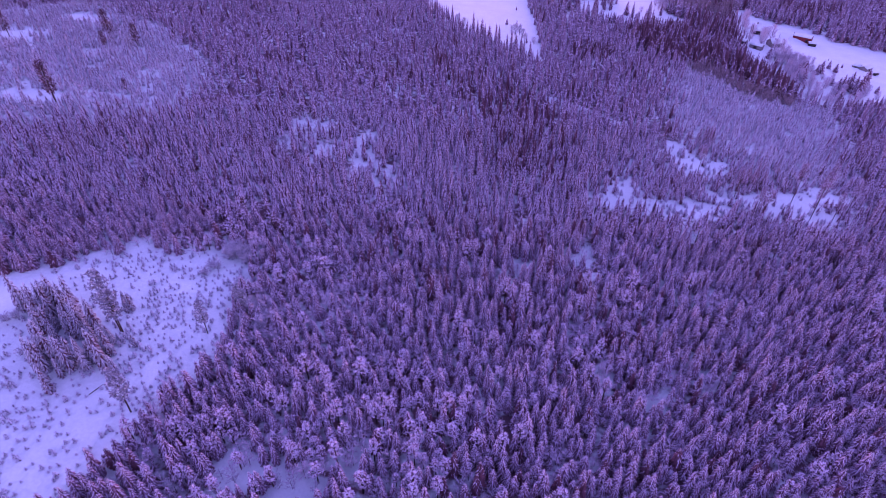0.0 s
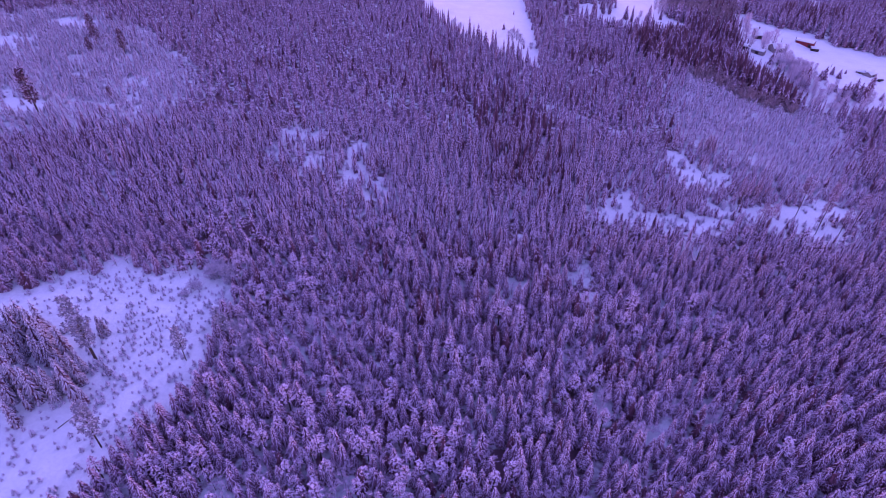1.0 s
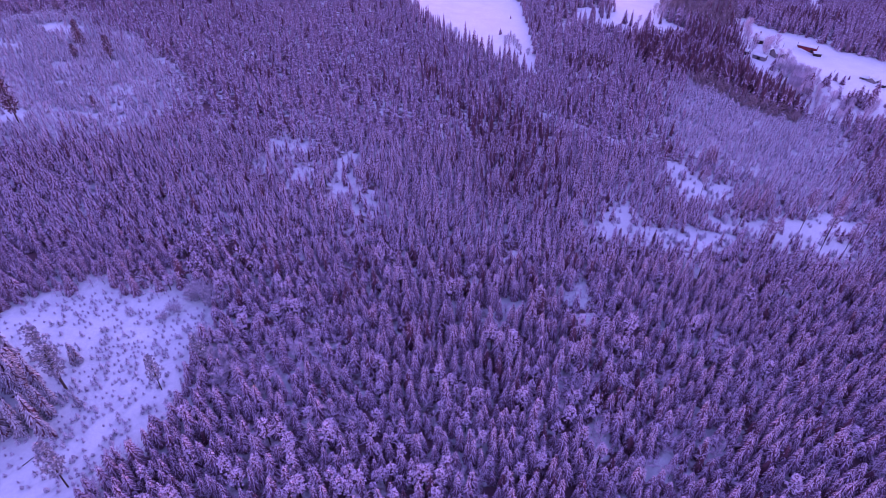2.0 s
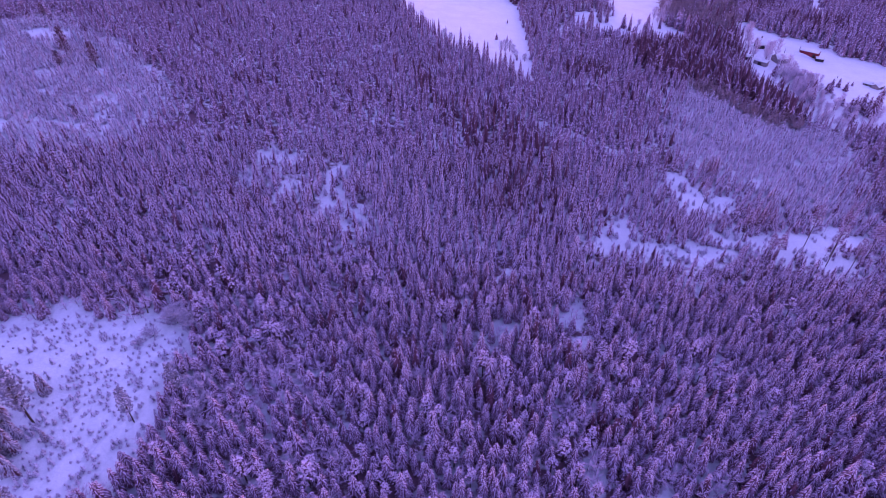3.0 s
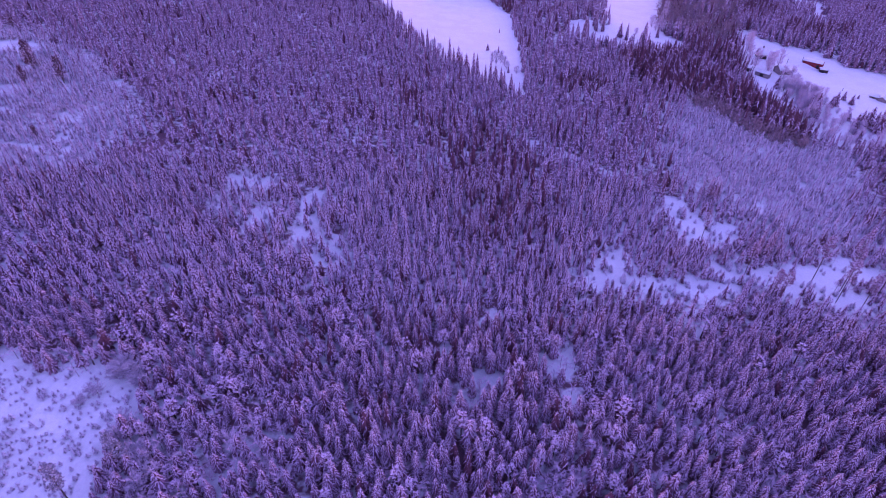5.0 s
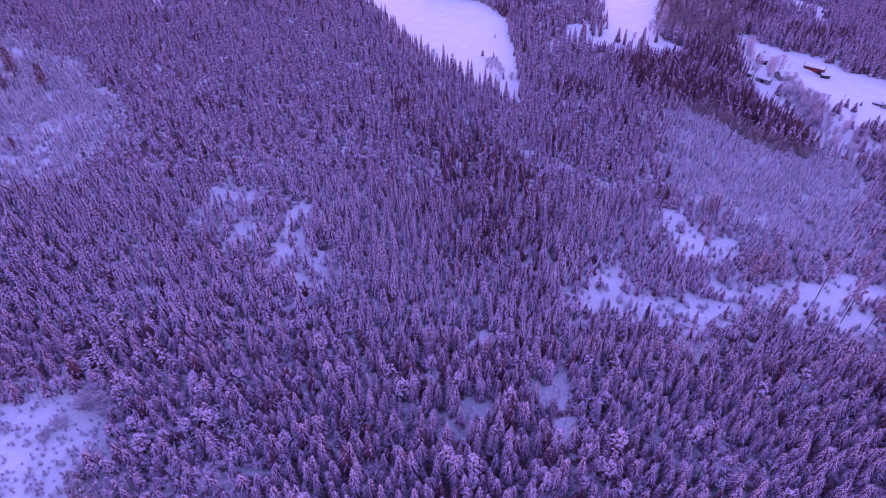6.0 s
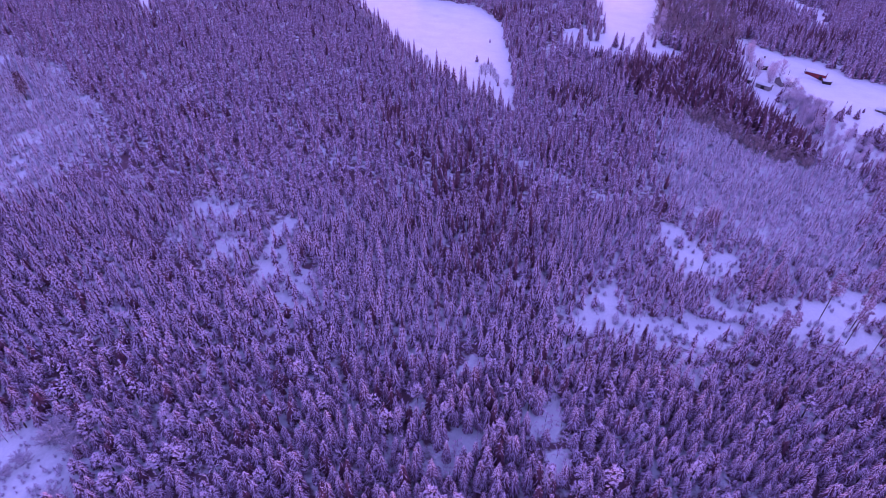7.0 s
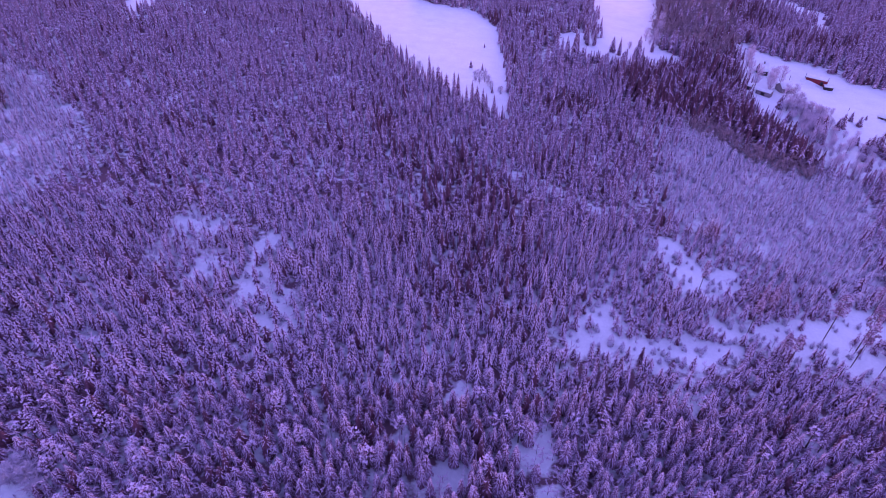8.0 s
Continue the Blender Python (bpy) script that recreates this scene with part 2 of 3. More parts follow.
def spruce(r, height=8.2, wide=1.6, whorls=14, per=10, finger=0.12, snow=0.9, base=0.07, sides=5, core=GREEN, detail=2):
    """A narrow spruce: stem, dark core, whorls of drooping needle fans, and snow lying along the boughs. detail 2: near, 1: farther."""
    s = Shape()
    if sides:
        s.stem(0, 0, 0, height * 0.97, 0.16, 0.02, WOOD, sides)
    n = 6 if detail == 2 else 4
    cone = [(0.5 * wide * math.cos(2 * math.pi * k / n), 0.5 * wide * math.sin(2 * math.pi * k / n), height * (base - 0.02)) for k in range(n)] + [(0, 0, height * 0.95)]
    under = PALE if snow > 0.6 else GREEN
    s.add(cone, [(k, (k + 1) % n, n) for k in range(n)], core)
    for w in range(whorls):
        u = base + (0.98 - base) * (w + r.uniform(-0.3, 0.3)) / whorls
        long = wide * (1 - u) ** 0.62 * (1.0 if u > 0.2 else 0.86)
        count = max(4, round(per * (0.42 + 0.58 * (1 - u))))
        turn = r.uniform(0, 6.28)
        for k in range(count):
            a = turn + 6.283 * (k + r.uniform(-0.25, 0.25)) / count
            span = long * r.uniform(0.72, 1.18) + 0.16
            z = height * u + r.uniform(-0.14, 0.14)
            fall = span * r.uniform(0.3, 0.65)
            if detail == 2 or k % 2:
                s.skirt(a + r.uniform(-0.2, 0.2), z, 0.92 * span, fall, 0.2 * span + 0.04, under if r.random() < 0.75 else GREEN)
            if r.random() < snow:
                s.bough(a, z, span, fall, finger * r.uniform(0.7, 1.3) * (0.6 + 0.3 * span), WHITE)
            elif detail < 2:
                s.bough(a, z, span, fall, finger, under)
    if detail == 2:
        s.stem(0, 0, height * base, height * 0.98, 0.1, 0.04, WHITE, 3)
    if snow > 0.5:
        for k in range(3):
            s.blade((0, 0, height * 1.0), (0.24 * math.cos(2.1 * k), 0.24 * math.sin(2.1 * k), height * 0.91), 0.08, WHITE)
    return s


def far_tree(r, height=8.2, wide=1.6, whorls=8, per=7, snow=0.9, white=0.58):
    """A spruce for the distance: a slim core and whorls of pointed drooping boughs, each one snowy, rimed or dark."""
    s = Shape()
    core = [(0.55 * wide * math.cos(1.57 * k), 0.55 * wide * math.sin(1.57 * k), 0.3) for k in range(4)] + [(0, 0, height * 0.97)]
    s.add(core, [(k, (k + 1) % 4, 4) for k in range(4)], SOFT if white > 0.7 else PALE if snow > 0.5 else GREEN)
    for w in range(whorls):
        u = 0.1 + 0.86 * (w + r.uniform(-0.3, 0.3)) / whorls
        count = max(3, round(per * (0.4 + 0.6 * (1 - u))))
        turn = r.uniform(0, 6.28)
        for k in range(count):
            a = turn + 6.283 * (k + r.uniform(-0.25, 0.25)) / count
            span = wide * (1 - u) ** 0.62 * r.uniform(0.75, 1.2) + 0.15
            root, half, z = 0.2 * span, 0.2 * span + 0.06, height * u + r.uniform(-0.2, 0.2)
            c, n, lot = math.cos(a), math.sin(a), r.random()
            mat = WHITE if lot < white * snow else SOFT if lot < (0.45 + 0.6 * white) * snow else PALE if lot < snow else GREEN
            s.add([(root * c - half * n, root * n + half * c, z + 0.25 * span), (root * c + half * n, root * n - half * c, z + 0.25 * span), (span * c, span * n, z - 0.35 * span)], [(0, 1, 2)], mat)
    return s


def tuft(s, r, x, y, z, size, count, white):
    """A cushion of needles with snow: short blades all round and upwards."""
    for k in range(count):
        a, e = r.uniform(0, 6.28), r.uniform(-0.5, 1.2)
        d = size * r.uniform(0.7, 1.2)
        tip = (x + d * math.cos(a) * math.cos(e), y + d * math.sin(a) * math.cos(e), z + 0.75 * d * math.sin(e))
        s.blade((x, y, z), tip, size * 0.3, WHITE if e > -0.1 and r.random() < white else PALE if white > 0.4 else GREEN, 0.1 * size)


def pine(r, height=12.0, crown=0.55, wide=1.9, tufts=34, count=10, white=0.9, lean=0.3, girth=0.19):
    """A pine: bare stem, limbs, and a rounded crown of cushions."""
    s = Shape()
    lx, ly = r.uniform(-lean, lean), r.uniform(-lean, lean)
    s.stem(0, 0, 0, height * 0.55, girth, girth * 0.75, WOOD, 6, (lx * 0.5, ly * 0.5))
    s.stem(lx * 0.5, ly * 0.5, height * 0.55, height * 0.96, girth * 0.75, 0.03, WOOD, 5, (lx * 0.5, ly * 0.5))
    for k in range(tufts):
        u = (k + r.uniform(0, 1)) / tufts
        z = height * (1 - crown + crown * u)
        reach = wide * math.sqrt(max(0.05, math.sin(math.pi * (0.12 + 0.8 * u)))) * (1 - 0.45 * u) * r.uniform(0.35, 1.05)
        a = k * 2.4 + r.uniform(-0.5, 0.5)
        x, y = lx * z / height + reach * math.cos(a), ly * z / height + reach * math.sin(a)
        s.blade((lx * z / height, ly * z / height, z - 0.25 * reach), (x, y, z), 0.05, WOOD)
        tuft(s, r, x, y, z, 0.25 * wide + 0.08, count, white)
    return s


def birch(r, height=6.0, wide=1.8, limbs=10, sprays=9, thin=0.05):
    """A bare, rimed birch: a thin stem, ascending limbs, and sprays of fine twigs gathered along them."""
    s = Shape()
    s.stem(0, 0, 0, height * 0.85, 0.014 * height, 0.02, WOOD, 3)
    for k in range(limbs):
        u = (k + r.uniform(0, 1)) / limbs
        a = 2.4 * k + r.uniform(-0.5, 0.5)
        reach = wide * (0.35 + 0.65 * math.sin(math.pi * (0.15 + 0.75 * u))) * r.uniform(0.55, 1.0)
        z0 = height * (0.06 + 0.66 * u)
        c, n = math.cos(a), math.sin(a)
        end = Vector((reach * c, reach * n, min(z0 + reach * r.uniform(0.5, 1.1), height * 0.95)))
        root = Vector((0, 0, z0))
        s.add([root + Vector((-0.03 * n, 0.03 * c, 0)), root + Vector((0.03 * n, -0.03 * c, 0)), end], [(0, 1, 2)], WHITE)
        for j in range(sprays):
            at = root.lerp(end, r.uniform(0.15, 1.0))
            way = Vector((c + r.uniform(-1.1, 1.1), n + r.uniform(-1.1, 1.1), r.uniform(0.1, 1.8))).normalized() * wide * r.uniform(0.25, 0.62)
            b, w = r.uniform(0, 6.28), thin * r.uniform(0.7, 1.4)
            side = Vector((w * math.cos(b), w * math.sin(b), 0))
            s.add([at - side, at + side, at + way], [(0, 1, 2)], WHITE)
    return s


def scatter(shapes, x, y, z, pick, size, high, turn):
    """Many copies of some shapes in one set of arrays."""
    V, T, M, k = [], [], [], 0
    for j, s in enumerate(shapes):
        v, t, m = s.arrays()
        sel = np.where(pick == j)[0]
        if not len(sel):
            continue
        c, n = np.cos(turn[sel])[:, None], np.sin(turn[sel])[:, None]
        w = size[sel][:, None]
        out = np.stack([x[sel][:, None] + w * (c * v[:, 0] - n * v[:, 1]), y[sel][:, None] + w * (n * v[:, 0] + c * v[:, 1]), z[sel][:, None] + high[sel][:, None] * v[:, 2]], 2)
        V.append(out.reshape(-1, 3))
        T.append((t[None] + (k + np.arange(len(sel)) * len(v))[:, None, None]).reshape(-1, 3))
        M.append(np.tile(m, len(sel)))
        k += len(v) * len(sel)
    return np.concatenate(V), np.concatenate(T), np.concatenate(M)


FALL = 0.0724


def rise(x, y):
    """The lie of the land: falling gently to the east, softly uneven."""
    return 0.5 * wavy(x, y, 38, 0.7) + 0.15 * wavy(x, y, 9, 2.1) - FALL * np.clip(x, -400, 680)


# ---- ground ----
def build_ground():
    inner_x, inner_y = np.arange(-400, 681, 5.0), np.arange(0, 801, 5.0)
    xs = np.concatenate([[-4500, -1700, -800], inner_x, [1100, 1900, 4500]])
    ys = np.concatenate([[-4500, -1700, -300], inner_y, [1100, 1900, 4800]])
    gx, gy = np.meshgrid(xs, ys)
    calm = ((gx >= -400) & (gx <= 680) & (gy >= 0) & (gy <= 800)).astype(float)
    gz = np.where(calm > 0, rise(gx, gy), -FALL * np.clip(gx, -400, 680))
    n = len(xs)
    v = np.stack([gx, gy, gz], 2).reshape(-1, 3)
    a = (np.arange(len(ys) - 1)[:, None] * n + np.arange(n - 1)[None]).ravel()
    t = np.concatenate([np.stack([a, a + 1, a + n + 1], 1), np.stack([a, a + n + 1, a + n], 1)])
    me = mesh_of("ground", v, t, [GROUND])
    me.polygons.foreach_set("use_smooth", np.ones(len(t), bool))
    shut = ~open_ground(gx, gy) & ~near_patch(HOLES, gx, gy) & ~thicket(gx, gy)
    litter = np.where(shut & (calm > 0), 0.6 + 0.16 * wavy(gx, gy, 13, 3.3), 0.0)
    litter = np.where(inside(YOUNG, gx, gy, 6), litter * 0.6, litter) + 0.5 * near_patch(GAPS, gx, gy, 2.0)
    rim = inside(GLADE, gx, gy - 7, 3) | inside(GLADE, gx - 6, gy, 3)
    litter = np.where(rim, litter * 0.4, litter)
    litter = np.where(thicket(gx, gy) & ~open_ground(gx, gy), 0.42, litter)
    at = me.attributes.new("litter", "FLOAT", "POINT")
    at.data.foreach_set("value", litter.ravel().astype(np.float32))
    return tagged(new("ground", me), "snow-covered gently sloping ground with brown litter under the trees", "ground", kind="structure")


build_ground()

# ---- woods ----
r = random.Random(3)
FROSTY = (0.97, 0.85, 0.35)
near_spruce = [spruce(r, wide=1.72 * r.uniform(0.88, 1.15), snow=f) for f in FROSTY for _ in range(3)]
mid_spruce = [spruce(r, wide=1.6, whorls=10, per=7, finger=0.17, snow=f, sides=0, detail=1) for f in FROSTY for _ in range(3)]
far_spruce = [far_tree(r, snow=f) for f in (0.97, 0.8, 0.3) for _ in range(4)]
young_spruce = [far_tree(r, whorls=7, snow=1.0, white=0.95) for _ in range(4)]
near_pine = [pine(r, 8.6, white=0.93, wide=1.85, tufts=40, count=7) for _ in range(3)]
far_pine = [pine(r, 8.6, tufts=16, count=6) for _ in range(2)]
near_birch = [birch(r, 6.0, 2.0, 12, 15, 0.062) for _ in range(3)]
far_birch = [birch(r, 5.0, 1.8, 6, 7, 0.11) for _ in range(3)]
bare_birch = [birch(r, 5.0, 1.7, 9, 11, 0.13) for _ in range(3)]


def grid(step, jitter):
    gx, gy = np.meshgrid(np.arange(-420, 480, step), np.arange(-40, 720, step))
    gx = gx + rng.uniform(-jitter, jitter, gx.shape) * step + (np.arange(gx.shape[0])[:, None] % 2) * step / 2
    gy = gy + rng.uniform(-jitter, jitter, gy.shape) * step
    x, y = gx.ravel(), gy.ravel()
    keep = in_view(x, y)
    return x[keep], y[keep]


x, y = grid(2.5, 0.42)
closed = ~open_ground(x, y) & ~thicket(x, y, 7.0) & ~near_patch(GAPS, x, y)
closed |= near_patch(PATCHES, x, y, 0.5) & (rng.random(len(x)) < np.where(x < 0, 0.2, 0.06))
closed &= rng.random(len(x)) < np.where(y < 270, 0.95, np.where((y > 430) & (x > 90), 0.46, 0.68)) * np.where(y < 52, 0.9, 1) - 0.1 * (wavy(x, y, 6, 5.5) > 0.7)
x, y = x[closed], y[closed]
hole = near_patch(HOLES, x, y)
keep = ~hole | (rng.random(len(x)) < 0.7)
x, y, hole = x[keep], y[keep], hole[keep]
mix = wavy(x, y, 32, 6.0) + 0.5 * wavy(x, y, 8, 1.3)
lot = rng.random(len(x))
is_pine = lot < np.clip(0.03 + 0.12 * mix, 0.0, 0.2) * (y < 190) + 0.01 - hole + 0.28 * np.exp(-((x + 10) / 36) ** 2 - ((y - 86) / 18) ** 2)
ring = near_patch(PATCHES, x, y, 7.0) & (lot > 0.52) | inside(GLADE, x, y, 9) & (lot > 0.45)
stand = near_patch(STANDS, x, y) & (lot < 0.6)
murk = inside(DARK_EDGE, x, y, 3) | near_patch(DARK_SPOTS, x, y)
bare_wood = inside(BARE_WOOD, x, y, 5)
is_birch = ~is_pine & (bare_wood & (lot < 0.75) | stand | ((lot > 0.82 - 0.14 * wavy(x, y, 15, 8.0)) | hole | ring) & ((y < 300) | (lot > 0.9) | hole))
is_birch &= ~murk | bare_wood
is_spruce = ~is_pine & ~is_birch
gloom = inside(DARK_STAND, x, y, 12) + 1.3 * murk
bare = np.clip(0.33 + 0.3 * wavy(x, y, 45, 9.0) + 0.25 * wavy(x, y, 17, 3.7) + 0.55 * gloom, 0, 1)
snowy = np.exp(-((x - 4) / 42) ** 2 - ((y - 108) / 34) ** 2)
bare = np.clip(bare - 0.1 * (y > 230) - 0.35 * snowy - 0.05 * ((y > 230) & (y < 420) & (x < 10)) + 0.4 * np.exp(-((x - 75) / 55) ** 2 - ((y - 92) / 32) ** 2) + 0.2 * np.exp(-((x + 40) / 34) ** 2 - ((y - 170) / 36) ** 2), 0, 1)
tone = np.where(rng.random(len(x)) < bare, np.where(rng.random(len(x)) < 0.22 + 0.45 * gloom, 2, 1), 0)
tone = np.where(inside(DARK_EDGE, x, y, 9) & (rng.random(len(x)) < 0.7), 2, tone)
high = rng.normal(1.0, 0.2, len(x)).clip(0.5, 1.5) * (1 + 0.12 * wavy(x, y, 30, 4.4)) * (1 + 0.35 * np.clip((y - 430 + 0.6 * np.abs(x - 200)) / 60, 0, 1) * (x > 150)) * np.where(inside(DARK_EDGE, x, y, 3), 1.3, 1) * np.where(inside(YOUNG, x, y, 4), 0.66, np.where((y > 178) & (y < 206) & (x > 72) & (x < 185), 0.74, 0.94))
size = high ** 0.6 * np.where(inside(YOUNG, x, y, 6), 1.22, 1) * rng.uniform(0.85, 1.15, len(x))
size = size * np.where(inside(DARK_EDGE, x, y, 3), 1.35, 1) * np.where((y > 430) & (x > 90), 1.25, 1)
low = np.clip((8 - x) / 25, 0, 1) * np.clip((y - 95) / 25, 0, 1)
high, size = high * (1 - 0.2 * low), size * (1 + 0.06 * low)
turn = rng.uniform(0, 6.28, len(x))
pick = tone * 3 + rng.integers(0, 3, len(x))
far_pick = tone * 4 + rng.integers(0, 4, len(x))
z = rise(x, y) - 0.1

# the trees of the nearest stretch stand as trees of their own
close_by = (y > 62) & (np.abs(x - 19 - 0.1 * y) < 90 + 0.25 * (y - 62))


def nearest(kind, count):
    hit = np.zeros(len(x), bool)
    hit[np.argsort(np.where(kind & close_by, y, 1e6))[:count]] = True
    return hit


single, single_pine, single_birch = nearest(is_spruce, 165), nearest(is_pine, 70), nearest(is_birch, 80)


def part(name, me, parent, label=""):
    ob = new(name, me)
    ob.parent = parent
    return tagged(ob, label)


def tree_meshes(s, kind, white=FROST, rimed=RIMED):
    """Trunk, crown and, on a conifer, the snow on the crown: name, mesh, and whether it belongs to the part before it."""
    v, t, m = s.arrays()

    def some(keep):
        used, back = np.unique(t[keep], return_inverse=True)
        return v[used], back.reshape(-1, 3)

    made = [("trunk", mesh_of(kind + "_trunk", *some(m == WOOD), [BARK]), False, "")]
    leafy, green = m != WOOD, (m == GREEN) | (m == PALE)
    if "pine" in kind or not green.any():
        made.append(("crown", mesh_of(kind + "_crown", *some(leafy), [NEEDLES, white, rimed], m[leafy] - 1), False, "needle cushions bearing snow" if green.any() else "fine twigs coated with frost"))
    else:
        made.append(("crown", mesh_of(kind + "_crown", *some(green), [NEEDLES, rimed], np.where(m[green] == PALE, 1, 0)), False, ""))
        made.append(("snow", mesh_of(kind + "_snow", *some(m == WHITE), [white]), True, "white snow lying on the branches"))
    return made


def plant(name, meshes, x, y, z, turn, size, high, label, category, group):
    ob = new(name)
    ob.matrix_world = Matrix.LocRotScale((x, y, z), Euler((0, 0, turn)), (size, size, high))
    last = ob
    for n, me, below, words in meshes:
        last = part(n, me, last if below else ob, words)
    return tagged(ob, label, category, group)


SPRUCE_WORDS = ("snow-laden spruce tree standing in dense winter forest", "spruce tree with patchy snow on its drooping branches", "dark spruce tree with only traces of snow")
spruce_parts = [tree_meshes(s, "spruce") for s in near_spruce]
for k in np.where(single)[0]:
    plant("spruce_tree", spruce_parts[pick[k]], x[k], y[k], z[k], turn[k], size[k], high[k], SPRUCE_WORDS[tone[k]], "spruce tree", "spruces of the forest")
pine_parts = [tree_meshes(s, "pine") for s in near_pine]
for k in np.where(single_pine)[0]:
    plant("pine_tree", pine_parts[pick[k] % 3], x[k], y[k], z[k], turn[k], size[k], 0.95 * high[k], "snow-heavy pine with a rounded crown among forest spruces", "pine tree", "pines of the forest")
birch_parts = [tree_meshes(s, "forest_birch", HOAR) for s in near_birch]
for k in np.where(single_birch)[0]:
    plant("birch_tree", birch_parts[pick[k] % 3], x[k], y[k], z[k], turn[k], 0.95 * size[k], 0.85 * high[k], "small bare birch white with frost in the forest", "birch tree", "birches of the forest")


def wood(name, sets, x, y, z, pick, size, high, turn, mats, label):
    """One joined wood out of bands of different fineness."""
    V, T, M, k = [], [], [], 0
    for shapes, sel in sets:
        v, t, m = scatter(shapes, x[sel], y[sel], z[sel], pick[sel] % len(shapes), size[sel], high[sel], turn[sel])
        V.append(v), T.append(t + k), M.append(m)
        k += len(v)
    ob = new(name, mesh_of(name, np.concatenate(V), np.concatenate(T), mats, np.concatenate(M)))
    return tagged(ob, label, "forest", kind="stuff")


WOODY = [BARK, NEEDLES, FROST, RIMED, MIST]
rest = is_spruce & ~single
distant = (y >= 262) | (y <= 60)
wood("spruce_forest", [(near_spruce, rest & ~distant & (y < 177)), (mid_spruce, rest & ~distant & (y >= 177)), (far_spruce, rest & distant)],
     x, y, z, np.where(distant, far_pick, pick), size, high, turn, WOODY, "dense snow-covered spruce forest on gently sloping ground")
wood("pine_wood", [(near_pine, is_pine & ~single_pine & (y > 50) & (y < 160)), (far_pine, is_pine & ((y >= 160) | (y <= 50)))], x, y, z, pick, size, high * 0.95, turn, WOODY, "scattered round-crowned pines heavy with snow")

ux, uy = grid(2.75, 0.48)
under = ~open_ground(ux, uy) & ~near_patch(HOLES, ux, uy, 1.0) & ~near_patch(GAPS, ux, uy, 0.5) & ~thicket(ux, uy) & (uy < 265) & (rng.random(len(ux)) < np.where(inside(YOUNG, ux, uy, 4), 0.75, np.where(uy < 184, 0.42, 0.3))) & (uy > 50)
ux, uy = ux[under], uy[under]
us = rng.uniform(0.8, 1.2, len(ux))
wood("spruce_undergrowth", [(far_spruce, uy > 0)], ux, uy, rise(ux, uy) - 0.1, rng.integers(0, 6, len(ux)), 0.75 * us, 0.48 * us * rng.uniform(0.7, 1.2, len(ux)), rng.uniform(0, 6.28, len(ux)),
     WOODY, "young snowy spruces filling gaps in the forest")

bx, by = grid(2.1, 0.48)
thick = thicket(bx, by, 9.0) & (~open_ground(bx, by) | near_patch(BARE, bx, by) & (rng.random(len(bx)) < 0.16))
bx, by = bx[thick], by[thick]
band = inside(SHRUB_BAND, bx, by, 2)
thin_out = (wavy(bx, by, 11, 4.1) + 0.6 * wavy(bx, by, 4, 1.9) > 0.75) & ~band & (rng.random(len(bx)) < np.where(bx < 0, 0.85, 0.4))
bx, by, band = bx[~thin_out], by[~thin_out], band[~thin_out]
young = ~band & (rng.random(len(bx)) < np.clip(0.55 + 0.35 * wavy(bx, by, 14, 2.9), 0.15, 0.9))
bt, bp = rng.uniform(0, 6.28, len(bx)), rng.integers(0, 4, len(bx))
bs, bz = rng.uniform(0.8, 1.25, len(bx)), rise(bx, by) - 0.05
wood("young_spruce_thicket", [(young_spruce, young)], bx, by, bz, bp, 0.95 * bs, np.where(bx < 0, 0.48, 0.52) * bs * rng.uniform(0.6, 1.5, len(bx)), bt, [BARK, NEEDLES, CLEAR_SNOW, RIMED, MIST], "thicket of young frosted spruces")
frosted = is_birch & ~single_birch & ~bare_wood
leafless = is_birch & bare_wood
ax, ay, az = np.concatenate([bx[~young & ~band], x[frosted]]), np.concatenate([by[~young & ~band], y[frosted]]), np.concatenate([bz[~young & ~band], z[frosted]])
an = len(ax)
asz = 1.05 * rng.uniform(0.75, 1.25, an)
wood("birch_thicket", [(near_birch, (ay > 50) & (ay < 140)), (far_birch, (ay >= 140) | (ay <= 50))], ax, ay, az, rng.integers(0, 3, an), asz, asz * rng.uniform(0.6, 1.0, an), rng.uniform(0, 6.28, an),
     [BARK, NEEDLES, RIME, RIME], "bare birches white with hoar frost")
lx, ly, lz = np.concatenate([bx[band], x[leafless]]), np.concatenate([by[band], y[leafless]]), np.concatenate([bz[band], z[leafless]])
lsz = np.concatenate([np.full(band.sum(), 1.3), np.full(leafless.sum(), 1.9)]) * rng.uniform(0.75, 1.25, len(lx))
wood("bare_birch_wood", [(bare_birch, ly > 0)], lx, ly, lz, rng.integers(0, 3, len(lx)), lsz, lsz * rng.uniform(0.7, 1.1, len(lx)), rng.uniform(0, 6.28, len(lx)),
     [BARK, NEEDLES, TWIGS, TWIGS], "bare grey-brown birches with little frost")


# ---- trees that stand out ----
def lone(name, shapes, kind, spots, label, category, group, white=FROST, rimed=RIMED):
    """Trees at x, y with a height each, out of a few shapes of 10 m."""
    meshes = [tree_meshes(sh, kind, white, rimed) for sh in shapes]
    for k, (px, py, tall) in enumerate(spots):
        wide = (tall / 10) ** 0.7 * r.uniform(0.9, 1.1)
        plant(name, meshes[k % len(meshes)], px, py, float(rise(np.array(px), np.array(py))) - 0.1, r.uniform(0, 6.28), wide, tall / 10, label, category, group)


